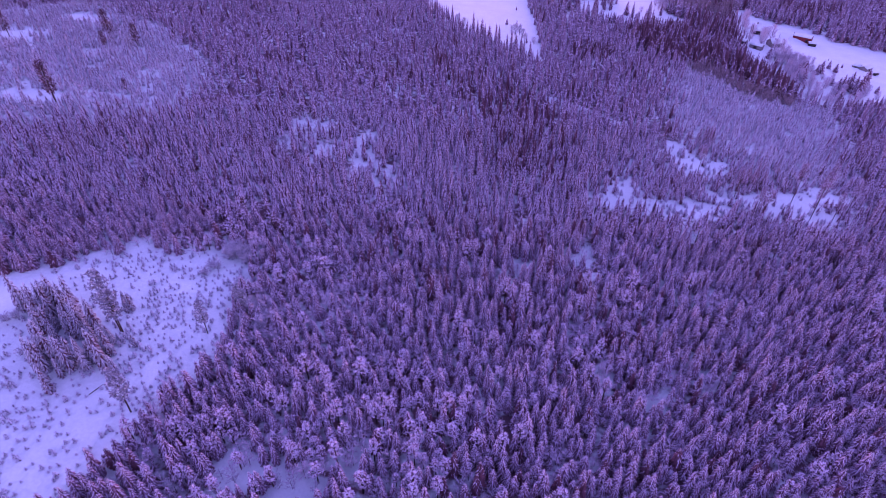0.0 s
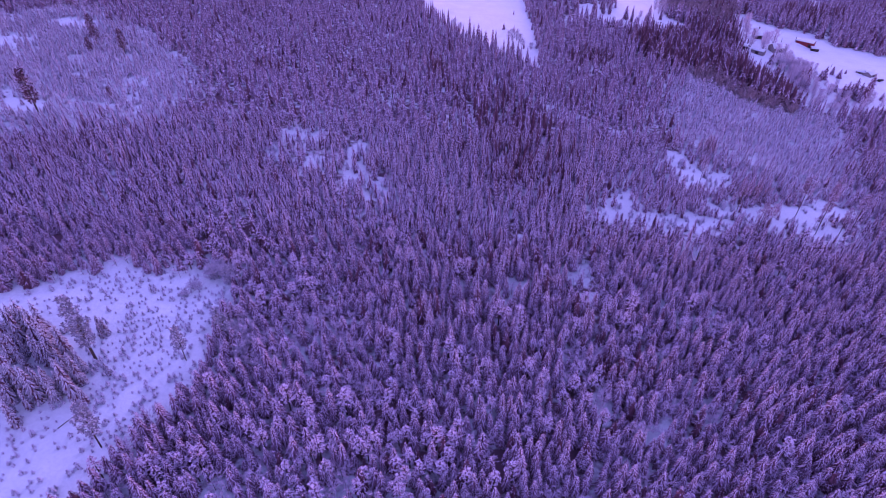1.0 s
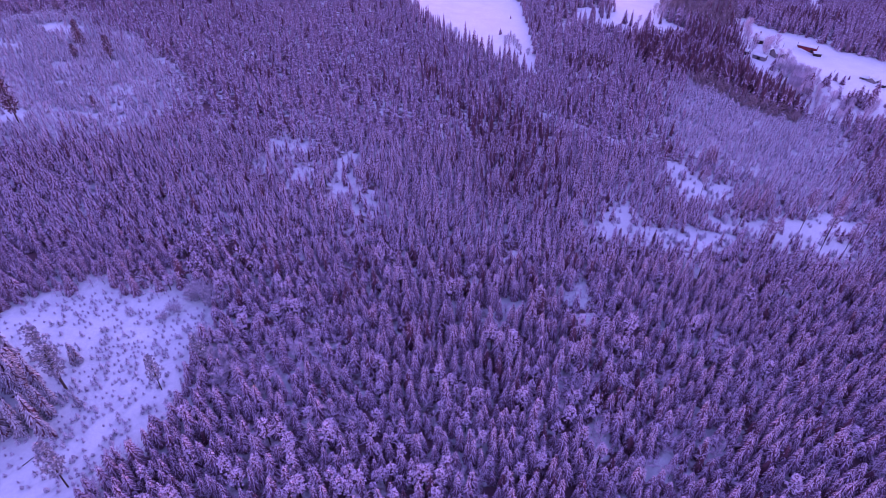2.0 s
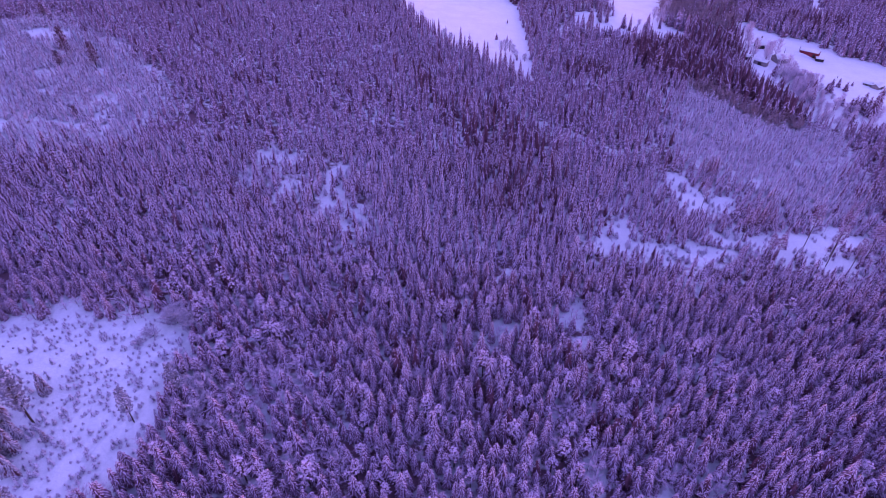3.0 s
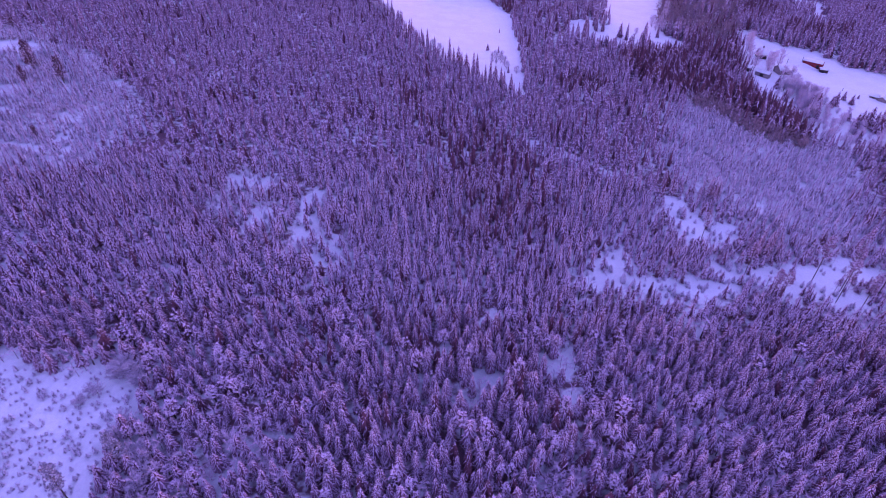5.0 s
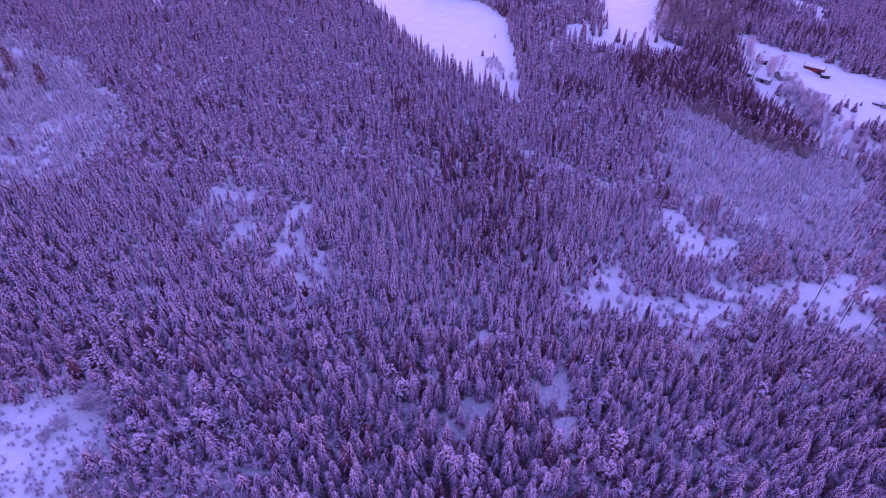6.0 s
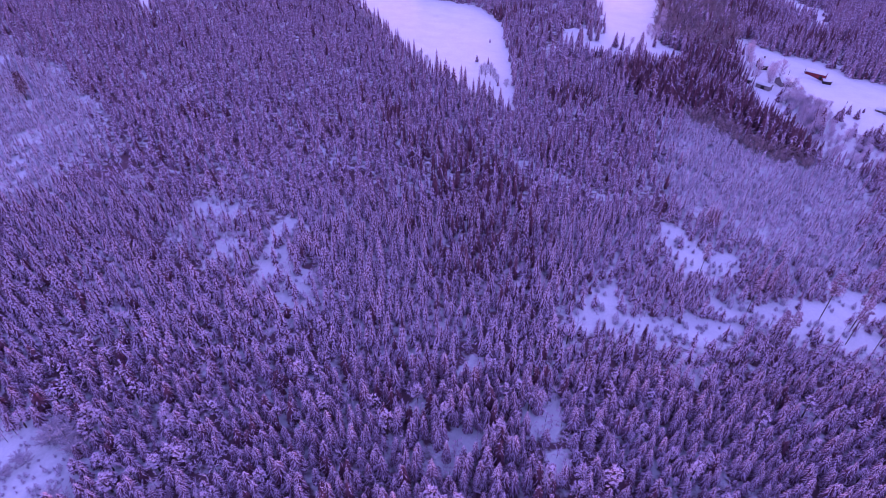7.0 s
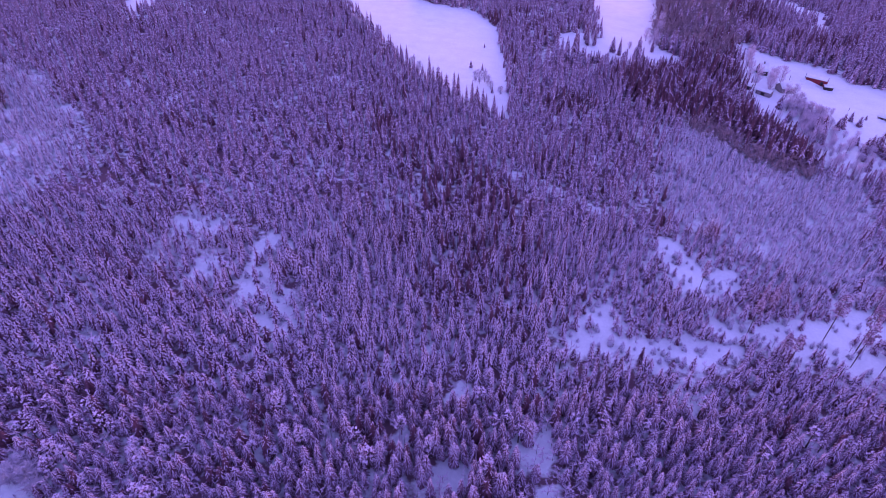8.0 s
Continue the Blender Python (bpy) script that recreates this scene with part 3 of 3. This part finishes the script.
tall_pine = [pine(r, 10.0, 0.4, 1.45, 46, 9, 0.5, 0.25, 0.1) for _ in range(4)]
bush_pine = [pine(r, 10.0, 0.74, 2.2, 130, 9, 0.32, 0.1) for _ in range(2)]
edge_pine = [pine(r, 10.0, 0.62, 1.9, 80, 10, 0.42, 0.2, 0.14) for _ in range(3)]
farm_birch = [birch(r, 10.0, 2.5, 40, 26, 0.06) for _ in range(4)]
meadow_spruce = [spruce(r, 10.0, 3.2, 13, 10, 0.19, 0.75) for _ in range(3)]
copse_spruce = [spruce(r, 10.0, 1.7, 20, 9, 0.13, 0.88) for _ in range(4)]
shrub = [birch(r, 10.0, 4.4, 26, 26, 0.11) for _ in range(3)]
# seed pines on the felled strip
lone("pine_tree", tall_pine, "seed_pine", [(157, 206.1, 21.2), (165.4, 202, 20), (160.8, 196.1, 18.8), (123.2, 225.8, 15.6), (133.2, 208.1, 15.6), (136.6, 195.2, 14.4), (139.5, 194.5, 14.4),
     (166.9, 192.1, 16.2), (177.9, 200.1, 17.5), (177.1, 215.1, 16.2)], "tall bare-trunked pine with a dark tufted crown on felled ground", "pine tree", "seed pines")
# pines and the copse of the snowy clearing
lone("pine_tree", edge_pine, "clearing_pine", [(-83.1, 116.5, 23.1), (-59, 117.5, 13.1), (-51.6, 127.4, 11.2), (-50.2, 126.2, 10), (-69.8, 90.1, 16.9), (-81.9, 115.6, 17.5)], "pine with bare trunk at the edge of a snowy clearing", "pine tree", "pines of the clearing", CLEAR_SNOW, BLUISH)
copse = []
while len(copse) < 48:
    u, v = r.uniform(-94, -61), r.uniform(75, 102)
    if bool(inside([(-93.6, 101.9), (-86, 99), (-79.7, 99.5), (-73.7, 96.6), (-67.7, 93.8), (-66.7, 90.1), (-61.6, 81.2), (-68.5, 77.9), (-68.5, 75.2), (-75.9, 75.6), (-79.2, 78), (-77.7, 83), (-83.6, 90.2), (-89.6, 95.5)], np.array(u), np.array(v), 0.3)):
        if all((u - a) ** 2 + (v - b) ** 2 > 1.3 for a, b, c in copse) and (u + 73.5) ** 2 + (v - 88) ** 2 > 5:
            copse.append((u, v, 4 + 8.5 * r.random() ** 0.8))
lone("spruce_tree", copse_spruce, "copse_spruce", [(1.25 * a, 1.25 * b, 1.25 * c) for a, b, c in copse] + [(-110.2, 122.6, 10), (-107.5, 123.4, 11), (-104.8, 124.1, 12), (-101.2, 123.2, 11), (-96.8, 120.8, 11), (-103.5, 120.4, 13), (-107.0, 119.6, 12), (-98.2, 119.1, 12.5), (-93.5, 117.4, 11.5),
     (-83.3, 125.0, 7.5), (-85.6, 126.5, 6.5), (-84.2, 124.0, 6.0), (-77.0, 111.3, 5.5)], "tall narrow spruce in a copse on a snowy clearing", "spruce tree", "copse of spruces", CLEAR_SNOW, BLUISH)
# old pines over the young growth
lone("pine_tree", bush_pine, "old_pine", [(-170.8, 255.4, 21), (-183.9, 342.0, 16.5), (-164.0, 331.2, 14), (-236.2, 333.8, 15), (-146.0, 273.0, 7), (-180.5, 327.5, 9.5), (-226.0, 400.0, 9)], "dark old pine above young frosted growth", "pine tree", "old pines")
lone("pine_tree", near_pine, "frosted_pine", [(-38.1, 75.3, 8.4), (-47.8, 84.1, 9.4), (-43.2, 85.6, 9.0), (-48.8, 77.0, 9.8), (-44.9, 78.6, 9.2), (-49.4, 71.4, 9.4), (-41.4, 68.4, 9.8), (-51.5, 90.9, 9.0), (-52.5, 83.4, 8.4), (-32.6, 68.6, 9.0), (-29.7, 71.1, 9.6), (-25.6, 76.6, 10.0), (-19.6, 72.4, 9.6), (-14.6, 82.9, 10.4), (-7.2, 78.6, 10.6), (-19.8, 94.4, 9.8), (-9.0, 70.2, 10.4), (2.5, 77.5, 10.6), (17.5, 82.5, 10.6),
     (-6.2, 171.6, 10.5), (1.1, 161.9, 11), (-2.8, 162.3, 10), (17.7, 157.0, 11), (20.4, 159.0, 10), (32.1, 160.2, 10.5), (25.1, 166.8, 9), (57.5, 165.6, 10), (65.8, 193.9, 10), (48.4, 182.5, 9), (38.6, 158.9, 9), (32.4, 177.2, 9)], "round-crowned pine thick with hoar frost among spruces", "pine tree", "frosted pines")
# in and round the fields
lone("spruce_tree", meadow_spruce[:1] + copse_spruce, "field_spruce", [(54.3, 420.7, 4.6), (61.0, 417.4, 5.0), (65.0, 458.9, 3.0), (64.4, 385.9, 4.5), (29.8, 400.2, 14), (34.7, 385.6, 14.5), (32.0, 388.4, 12.5), (45.4, 379.2, 13), (43.2, 376.2, 15), (52.4, 368.6, 14), (54.9, 366.1, 12.5), (57.7, 361.9, 13), (59.1, 358.2, 12), (63.3, 359.7, 11), (49.4, 366.4, 12), (39.0, 378.5, 13), (36.6, 383.0, 12), (16, 424, 11), (-3, 459, 11), (-10, 479, 12),
     (125.5, 463.5, 14), (130.0, 478.1, 11), (136.9, 481.6, 13), (142.3, 480.7, 11), (119.6, 462.2, 11), (170.1, 470.5, 12), (119.1, 442.9, 13.8), (124.9, 453.9, 13.8), (137.6, 489.2, 13.8), (141.4, 478.6, 12.5), (151.8, 468.8, 11.2), (155.1, 463.8, 12.5), (179.9, 472.5, 11.2), (127.1, 472.5, 12), (136.8, 478.5, 10), (165.8, 457, 11), (162.9, 456.4, 9), (193.9, 454.9, 12), (199.6, 463.4, 11)], "snow-dusted spruce beside an open snow field", "spruce tree", "field spruces")
lone("spruce_tree", meadow_spruce, "farm_spruce", [(255.9, 370.5, 9.4), (251.9, 368.0, 7.5), (266.5, 379.9, 6.2), (267.6, 373.5, 6.6), (251.9, 342.1, 8.8), (254.6, 342.6, 10.9), (258.3, 344.8, 9.1), (259.6, 343.4, 12.8), (259.7, 338.6, 12.2), (260.7, 335.5, 14.1), (266.9, 341.3, 15.0), (278.4, 356.6, 10.9),
     (241.3, 321.8, 7.8), (245.3, 331.5, 5.6), (252.9, 350.6, 5.3), (276.4, 341.2, 5.3), (239.1, 307.8, 6.9), (241.5, 307.5, 7.5), (244.3, 307.2, 9.1), (247.9, 308.4, 9.7), (252.1, 310.4, 9.1), (256.1, 311.7, 8.4), (259.9, 313.0, 7.8), (245.6, 312.3, 6.9), (258.1, 317.7, 5.6), (277.3, 382.8, 3.0), (231.2, 392.5, 8.8), (226.6, 373.8, 7.5)], "dark spruce on the snowy meadow below the farm", "spruce tree", "meadow spruces")
lone("birch_tree", farm_birch, "birch", [(233.8, 412.5, 15), (237.5, 420, 15), (248.8, 428.8, 15), (238.8, 402.5, 12.5), (246.2, 406.2, 11.2), (230, 422.5, 15), (240.4, 377.0, 8), (240.5, 369.6, 9), (241.4, 366.1, 11.2), (250.0, 378.8, 10.0), (257.7, 385.0, 6.2), (224.5, 339.3, 6), (228.5, 338.3, 6.6),
     (234.1, 342.5, 7.2), (234.8, 336.9, 7.8), (241.9, 340.5, 10.0), (247.9, 347.2, 7.2), (232.9, 328.8, 6.6), (240.9, 381.9, 6), (235.0, 385.7, 7.8), (228.8, 431.2, 15), (237.5, 452.5, 16.2), (243.8, 465, 15), (182.6, 496.4, 11), (183.1, 488, 9), (187.5, 493.1, 12), (194.9, 507.8, 14), (202.6, 528.1, 14), (186.4, 484.5, 9), (165.4, 476.2, 6), (142.5, 488, 6), (245.9, 430.7, 8), (247.4, 438.1, 9), (254.0, 444.2, 8), (240.7, 427.5, 7), (240.1, 454.3, 9)], "bare birch white with frost by a snow field", "birch tree", "farm birches", RIME)
lone("spruce_tree", copse_spruce, "thicket_spruce", [(136.6, 256.1, 11), (138.4, 254.6, 12), (140.8, 256.4, 11), (139.0, 258.5, 10), (135.0, 258.0, 9), (142.0, 218.7, 12), (144.6, 217.5, 12), (147.4, 221.1, 13), (140.9, 222.7, 10), (145.0, 223.0, 12), (149.5, 218.5, 10)], "dark spruce standing above young frosted growth", "spruce tree", "thicket spruces")
grove = []
while len(grove) < 44:
    u, v = r.uniform(222, 252), r.uniform(346, 410)
    if bool(inside([(236, 393), (246, 396), (250, 388), (247, 373), (233, 349), (225, 351), (224, 364)], np.array(u), np.array(v), 2)):
        grove.append((u, v, r.uniform(5, 11)))
lone("birch_tree", farm_birch, "grove_birch", grove, "frosted bare birch in the grove below the farm", "birch tree", "birches of the grove", RIME)
lone("spruce_tree", meadow_spruce, "grove_spruce", [(233.7, 358.4, 10.5), (236.2, 354.9, 9.5), (239.6, 361.3, 12.0), (239.3, 366.9, 9.0), (244.9, 369.8, 8.5), (229.7, 351.3, 8.0), (232.1, 347.2, 7.0)], "snow-dusted spruce at the edge of a birch grove", "spruce tree", "spruces of the grove")
lone("birch_tree", farm_birch, "hedge_birch", [(225.0, 337.7, 6.0), (229.7, 334.3, 6.5), (237.8, 339.8, 6.0), (244.6, 342.6, 5.5), (252.7, 351.0, 5.0), (229.0, 326.1, 6.0), (222.1, 322.6, 6.5), (242.7, 332.3, 5.5), (247.9, 329.1, 5.0)], "low frosted birch on the meadow", "birch tree", "low birches of the meadow", RIME)
belt = []
while len(belt) < 46:
    u, v = r.uniform(178, 222), r.uniform(250, 312)
    if u < 214 - 0.5 * (v - 262) + 16 * r.random():
        belt.append((1.25 * u, 1.25 * v, r.uniform(4, 9.5)))
lone("birch_tree", farm_birch, "meadow_birch", belt, "small bare birch grey with frost on the meadow", "birch tree", "meadow birches", RIME)
lone("birch_shrub", shrub, "shrub", [(-62.4, 152.0, 4.2), (-61.8, 150.2, 5.0), (-59.7, 150.9, 5.6), (-57.2, 150.5, 5.6), (-61.9, 153.8, 5.0), (-59.3, 154.3, 5.4), (-56.4, 152.8, 5.6), (-64.2, 145.0, 3.4), (-66.1, 145.6, 3.0), (-54.2, 136.9, 4.2), (-54.3, 133.2, 4.0), (-55.0, 148.5, 4.6), (-67.1, 141.8, 3.2), (-48.5, 127.4, 5.0), (-45.6, 125.2, 5.4), (-43.8, 122.9, 5.2),
     (-44.5, 119.5, 5.0), (-45.4, 128.7, 4.8), (-115.4, 117.5, 3.4), (-113.0, 119.0, 3.0), (-117.5, 115.0, 3.0), (-104.7, 106.1, 2.4)], "pale frosted birch shrub at the edge of open snow", "shrub", "birch shrubs of the clearing", HOAR)
lone("birch_tree", farm_birch, "field_birch", [(55.7, 399.0, 8.5), (58.0, 397.0, 10.0), (61.1, 400.1, 9.0), (62.8, 395.5, 7.5), (63.9, 390.1, 6.5), (68.9, 384.8, 6.0), (-21.7, 484.1, 10.0), (-17.3, 477.9, 9.5), (-13.8, 481.1, 9.0), (19.6, 415.9, 8.5), (23.7, 409.6, 8.0)], "slim bare grey birch on the open snow field", "birch tree", "birches of the field", HOAR)

# ---- saplings on the clearing ----
little = [spruce(r, 10.0, 2.7, 7, 9, 0.4, 1.0, 0.05, core=PALE) for _ in range(3)]
spots = []
while len(spots) < 980:
    u, v = r.uniform(-92, -42), r.uniform(46, 122)
    thick = max(0.3, 0.5 + 0.45 * float(wavy(np.array(u), np.array(v), 7, 2.7)) + 0.45 * (u > -66 and 84 < v < 114))
    if r.random() < thick and bool(inside(GLADE, np.array(u * 1.25), np.array(v * 1.25))) and all((u - a) ** 2 + (v - b) ** 2 > 0.5 for a, b, c in spots):
        spots.append((u, v, 0.7 + 1.35 * r.random() ** 2))
for px, py, pa, pb in PATCHES:
    for k in range(10 if px > 110 else 8):
        spots.append(((px + r.uniform(-pa, pa)) / 1.25, (py + r.uniform(-pb, pb)) / 1.25, r.uniform(0.7, 1.0) ** 3 * 3.2))
spots = [(1.25 * a, 1.25 * b, 1.25 * c) for a, b, c in spots]
spots = spots[980:] + spots[:980]
lone("spruce_sapling", little, "sapling", spots[:300], "knee-high to head-high spruce sapling in open snow", "sapling", "saplings in open snow", CLEAR_SNOW, BLUISH)

late = np.array(spots[300:])
little_far = [spruce(r, 10.0, 2.7, 5, 7, 0.4, 1.0, 0.05, 0, PALE, 1) for _ in range(3)]
wood("sapling_growth", [(little_far, late[:, 2] > 0)], late[:, 0], late[:, 1], rise(late[:, 0], late[:, 1]) - 0.05, np.arange(len(late)), (late[:, 2] / 10) ** 0.7, late[:, 2] / 10,
     rng.uniform(0, 6.28, len(late)), [BARK, NEEDLES, CLEAR_SNOW, BLUISH], "scattered spruce saplings in open snow")


# ---- fallen trunks ----
def fallen(x0, y0, x1, y1, thick):
    s = Shape()
    long = math.hypot(x1 - x0, y1 - y0)
    s.stem(0, 0, 0, long, thick, thick * 0.5, 0, 7)
    for k in range(6):
        z = long * r.uniform(0.3, 0.95)
        a = r.uniform(0, 6.28)
        s.stem(0, 0, z, z + 0.4, 0.05, 0.02, 0, 3, (0.7 * math.cos(a), 0.7 * math.sin(a)))
    ob = new("fallen_trunk")
    ob.matrix_world = Matrix.Translation((x0, y0, float(rise(np.array(x0), np.array(y0))) + thick)) @ Vector((x1 - x0, y1 - y0, -FALL * (x1 - x0))).to_track_quat("Z", "Y").to_matrix().to_4x4()
    v, t, m = s.arrays()
    part("stem", mesh_of("fallen_stem", v[:14], t[:14], [BARK]), ob)
    part("broken_branches", mesh_of("fallen_branches", v[14:], t[14:] - 14, [BARK]), ob)
    tagged(ob, "dark fallen trunk lying in the snow", "fallen trunk", "fallen trunks")


for ends in ((-82.1, 94.5, -80.2, 97.9), (-69.6, 142.0, -68.2, 144.8)):
    fallen(*ends, 0.12)


# ---- the farm ----
def slab(corners, thick):
    """A closed slab from four corners in order, thickened downwards."""
    v = [tuple(c) for c in corners] + [(c[0], c[1], c[2] - thick) for c in corners]
    return v, [(0, 1, 2), (0, 2, 3), (6, 5, 4), (7, 6, 4), (0, 4, 5), (0, 5, 1), (1, 5, 6), (1, 6, 2), (2, 6, 7), (2, 7, 3), (3, 7, 4), (3, 4, 0)]


def box(x0, y0, z0, x1, y1, z1):
    return slab([(x0, y0, z1), (x1, y0, z1), (x1, y1, z1), (x0, y1, z1)], z1 - z0)


def house(name, x, y, heading, long, deep, wall, top, paint, label, openings, chimney=False):
    """A gabled building: x runs along its front from the corner given, y into it. openings: (kind, x, z, width, height) on the front."""
    ob = new(name)
    ob.matrix_world = pose(x, y, float(rise(np.array(x), np.array(y))) - 0.2, 0, 0, heading)
    h = deep / 2
    v = [(0, 0, -1), (long, 0, -1), (long, deep, -1), (0, deep, -1), (0, 0, wall), (long, 0, wall), (long, deep, wall), (0, deep, wall), (0, h, top), (long, h, top)]
    t = [(0, 1, 5), (0, 5, 4), (1, 2, 6), (1, 6, 5), (2, 3, 7), (2, 7, 6), (3, 0, 4), (3, 4, 7), (4, 8, 7), (5, 6, 9), (4, 5, 9), (4, 9, 8), (7, 8, 9), (7, 9, 6)]
    part("walls", mesh_of(name + "_walls", v, t, [paint]), ob)
    o, dz = 0.25, 0.25 * (top - wall) / h
    for n, lift, mat, thick in (("roof", 0.16, GREY, 0.14), ("roof_snow", 0.46, SNOW, 0.29)):
        e = o if n == "roof" else o - 0.06
        a, b = slab([(-e, -e, wall - dz + lift), (long + e, -e, wall - dz + lift), (long + e, h, top + lift), (-e, h, top + lift)], thick)
        c, d = slab([(-e, h, top + lift), (long + e, h, top + lift), (long + e, deep + e, wall - dz + lift), (-e, deep + e, wall - dz + lift)], thick)
        part(n, mesh_of(name + "_" + n, a + c, b + [(i + 8, j + 8, k + 8) for i, j, k in d], [mat]), ob, "snow lying on the roof" if mat == SNOW else "")
    for kind, px, pz, w, tall in openings:
        part(kind, mesh_of(name + "_" + kind, *box(px, -0.06, pz, px + w, 0.02, pz + tall), [DARK]), ob, "dark opening" if kind == "door" else "")
    if chimney:
        part("chimney", mesh_of(name + "_chimney", *box(long * 0.4, h - 0.4, top - 0.3, long * 0.4 + 0.8, h + 0.4, top + 1.3), [GREY]), ob)
    return tagged(ob, label, "building")


barn = house("barn", 270.0, 438.2, -42, 12.0, 6.0, 3.3, 4.5, RED, "long red-painted barn with a snow-covered roof", [("door", 8.8, 0.2, 1.6, 2.2)])
part("snow_drift", mesh_of("barn_drift", [(-1.5, 0.4, 2.1), (3.0, -0.04, 1.5), (7.5, -0.04, 0.4), (11.0, -0.04, -0.5), (-2.2, -4.5, -0.6), (3.0, -3.6, -0.6), (7.5, -2.4, -0.8), (11.0, -1.0, -1.0), (-4.5, 1.5, -0.4), (-2.0, 3.0, -0.4)],
     [(0, 4, 5), (0, 5, 1), (1, 5, 6), (1, 6, 2), (2, 6, 7), (2, 7, 3), (0, 8, 4), (0, 9, 8)], [SNOW]), barn, "snow drifted against the wall")
house("barn_annex", 276, 426, -20, 5.0, 3.4, 1.9, 2.7, DARK, "low dark lean-to with snow on its roof beside the barn", [("door", 1.6, -0.2, 1.6, 1.9)])
house("farmhouse", 241.6, 443.0, -8, 5.4, 7.0, 2.7, 6.6, DARK, "small dark farmhouse with a steep snow-covered roof", [("window", 0.6, 1.1, 1.0, 1.1), ("door", 2.2, 0.1, 1.0, 2.0), ("window", 3.8, 1.1, 1.0, 1.1)], True)
house("farm_shed", 242.4, 413.8, 6, 9.5, 7.0, 3.0, 5.2, GREY, "weathered grey shed with snow on its roof", [("door", 3.5, 0.1, 2.4, 2.2), ("window", 7.2, 1.2, 1.0, 0.9)])
house("farm_shed", 225.6, 411.8, -47, 8.5, 4.0, 2.4, 3.4, GREY, "long low shed with a thick snow roof", [("door", 3.0, 0.1, 2.2, 1.9)])
house("farm_shed", 221.2, 417.5, -40, 3.5, 3.5, 2.4, 3.6, DARK, "small dark shed under snow", [("door", 1.2, 0.1, 1.1, 1.8)])
house("farm_shed", 286.3, 386.3, -47, 4.5, 4.0, 1.2, 2.2, GREY, "small shed half buried in snow on the meadow", [("door", 1.5, -0.8, 1.2, 1.8)])
house("farm_shed", 291.0, 377.5, 30, 7.0, 5.0, 1.7, 3.0, GREY, "grey shed with a pale snowy roof on the meadow", [("door", 3.0, -0.5, 1.6, 1.9)])


# ---- a parked vehicle, posts and gear about the yard ----
def parked_van(x, y, heading):
    ob = new("parked_van")
    ob.matrix_world = pose(x, y, float(rise(np.array(x), np.array(y))) - 0.1, 0, 0, heading)
    part("body", mesh_of("van_body", *box(0, 0, 0.35, 4.6, 1.8, 1.05), [DARK]), ob)
    a = [(0.3, 0.1, 1.05), (3.6, 0.1, 1.05), (3.6, 1.7, 1.05), (0.3, 1.7, 1.05), (0.6, 0.25, 1.75), (2.9, 0.25, 1.75), (2.9, 1.55, 1.75), (0.6, 1.55, 1.75)]
    part("cabin", mesh_of("van_cabin", a, [(0, 1, 5), (0, 5, 4), (1, 2, 6), (1, 6, 5), (2, 3, 7), (2, 7, 6), (3, 0, 4), (3, 4, 7), (4, 5, 6), (4, 6, 7)], [DARK]), ob)
    part("roof_snow", mesh_of("van_snow", *box(0.65, 0.3, 1.75, 2.85, 1.5, 1.87), [SNOW]), ob, "snow lying on the roof")
    for px in (0.9, 3.6):
        for py in (-0.05, 1.65):
            ring = [(px + 0.34 * math.cos(k * 0.785), py + q, 0.34 + 0.34 * math.sin(k * 0.785)) for q in (0, 0.2) for k in range(8)]
            tri = [f for k in range(8) for f in ((k, (k + 1) % 8, 8 + (k + 1) % 8), (k, 8 + (k + 1) % 8, 8 + k))] + [(0, k + 1, k) for k in range(1, 7)] + [(8, 8 + k, 9 + k) for k in range(1, 7)]
            part("wheel", mesh_of("van_wheel", ring, tri, [DARK]), ob)
    tagged(ob, "dark vehicle standing in the snow beside a shed", "car")


parked_van(292.5, 370.3, 26)


def post(x, y, tall):
    s = Shape()
    s.stem(0, 0, 0, tall, 0.16, 0.13, 0, 6)
    v, t, m = s.arrays()
    ob = new("post", mesh_of("post", v, t, [DARK]))
    ob.location = (x, y, float(rise(np.array(x), np.array(y))) - 0.2)
    tagged(ob, "dark wooden post standing in the snowy farmyard", "post", "yard posts")


for spot in ((273.1, 443.8, 4.0), (259.2, 437.4, 3.8), (258.6, 430.0, 2.0), (256.9, 431.2, 1.8), (274.1, 394.5, 1.8)):
    post(*spot)
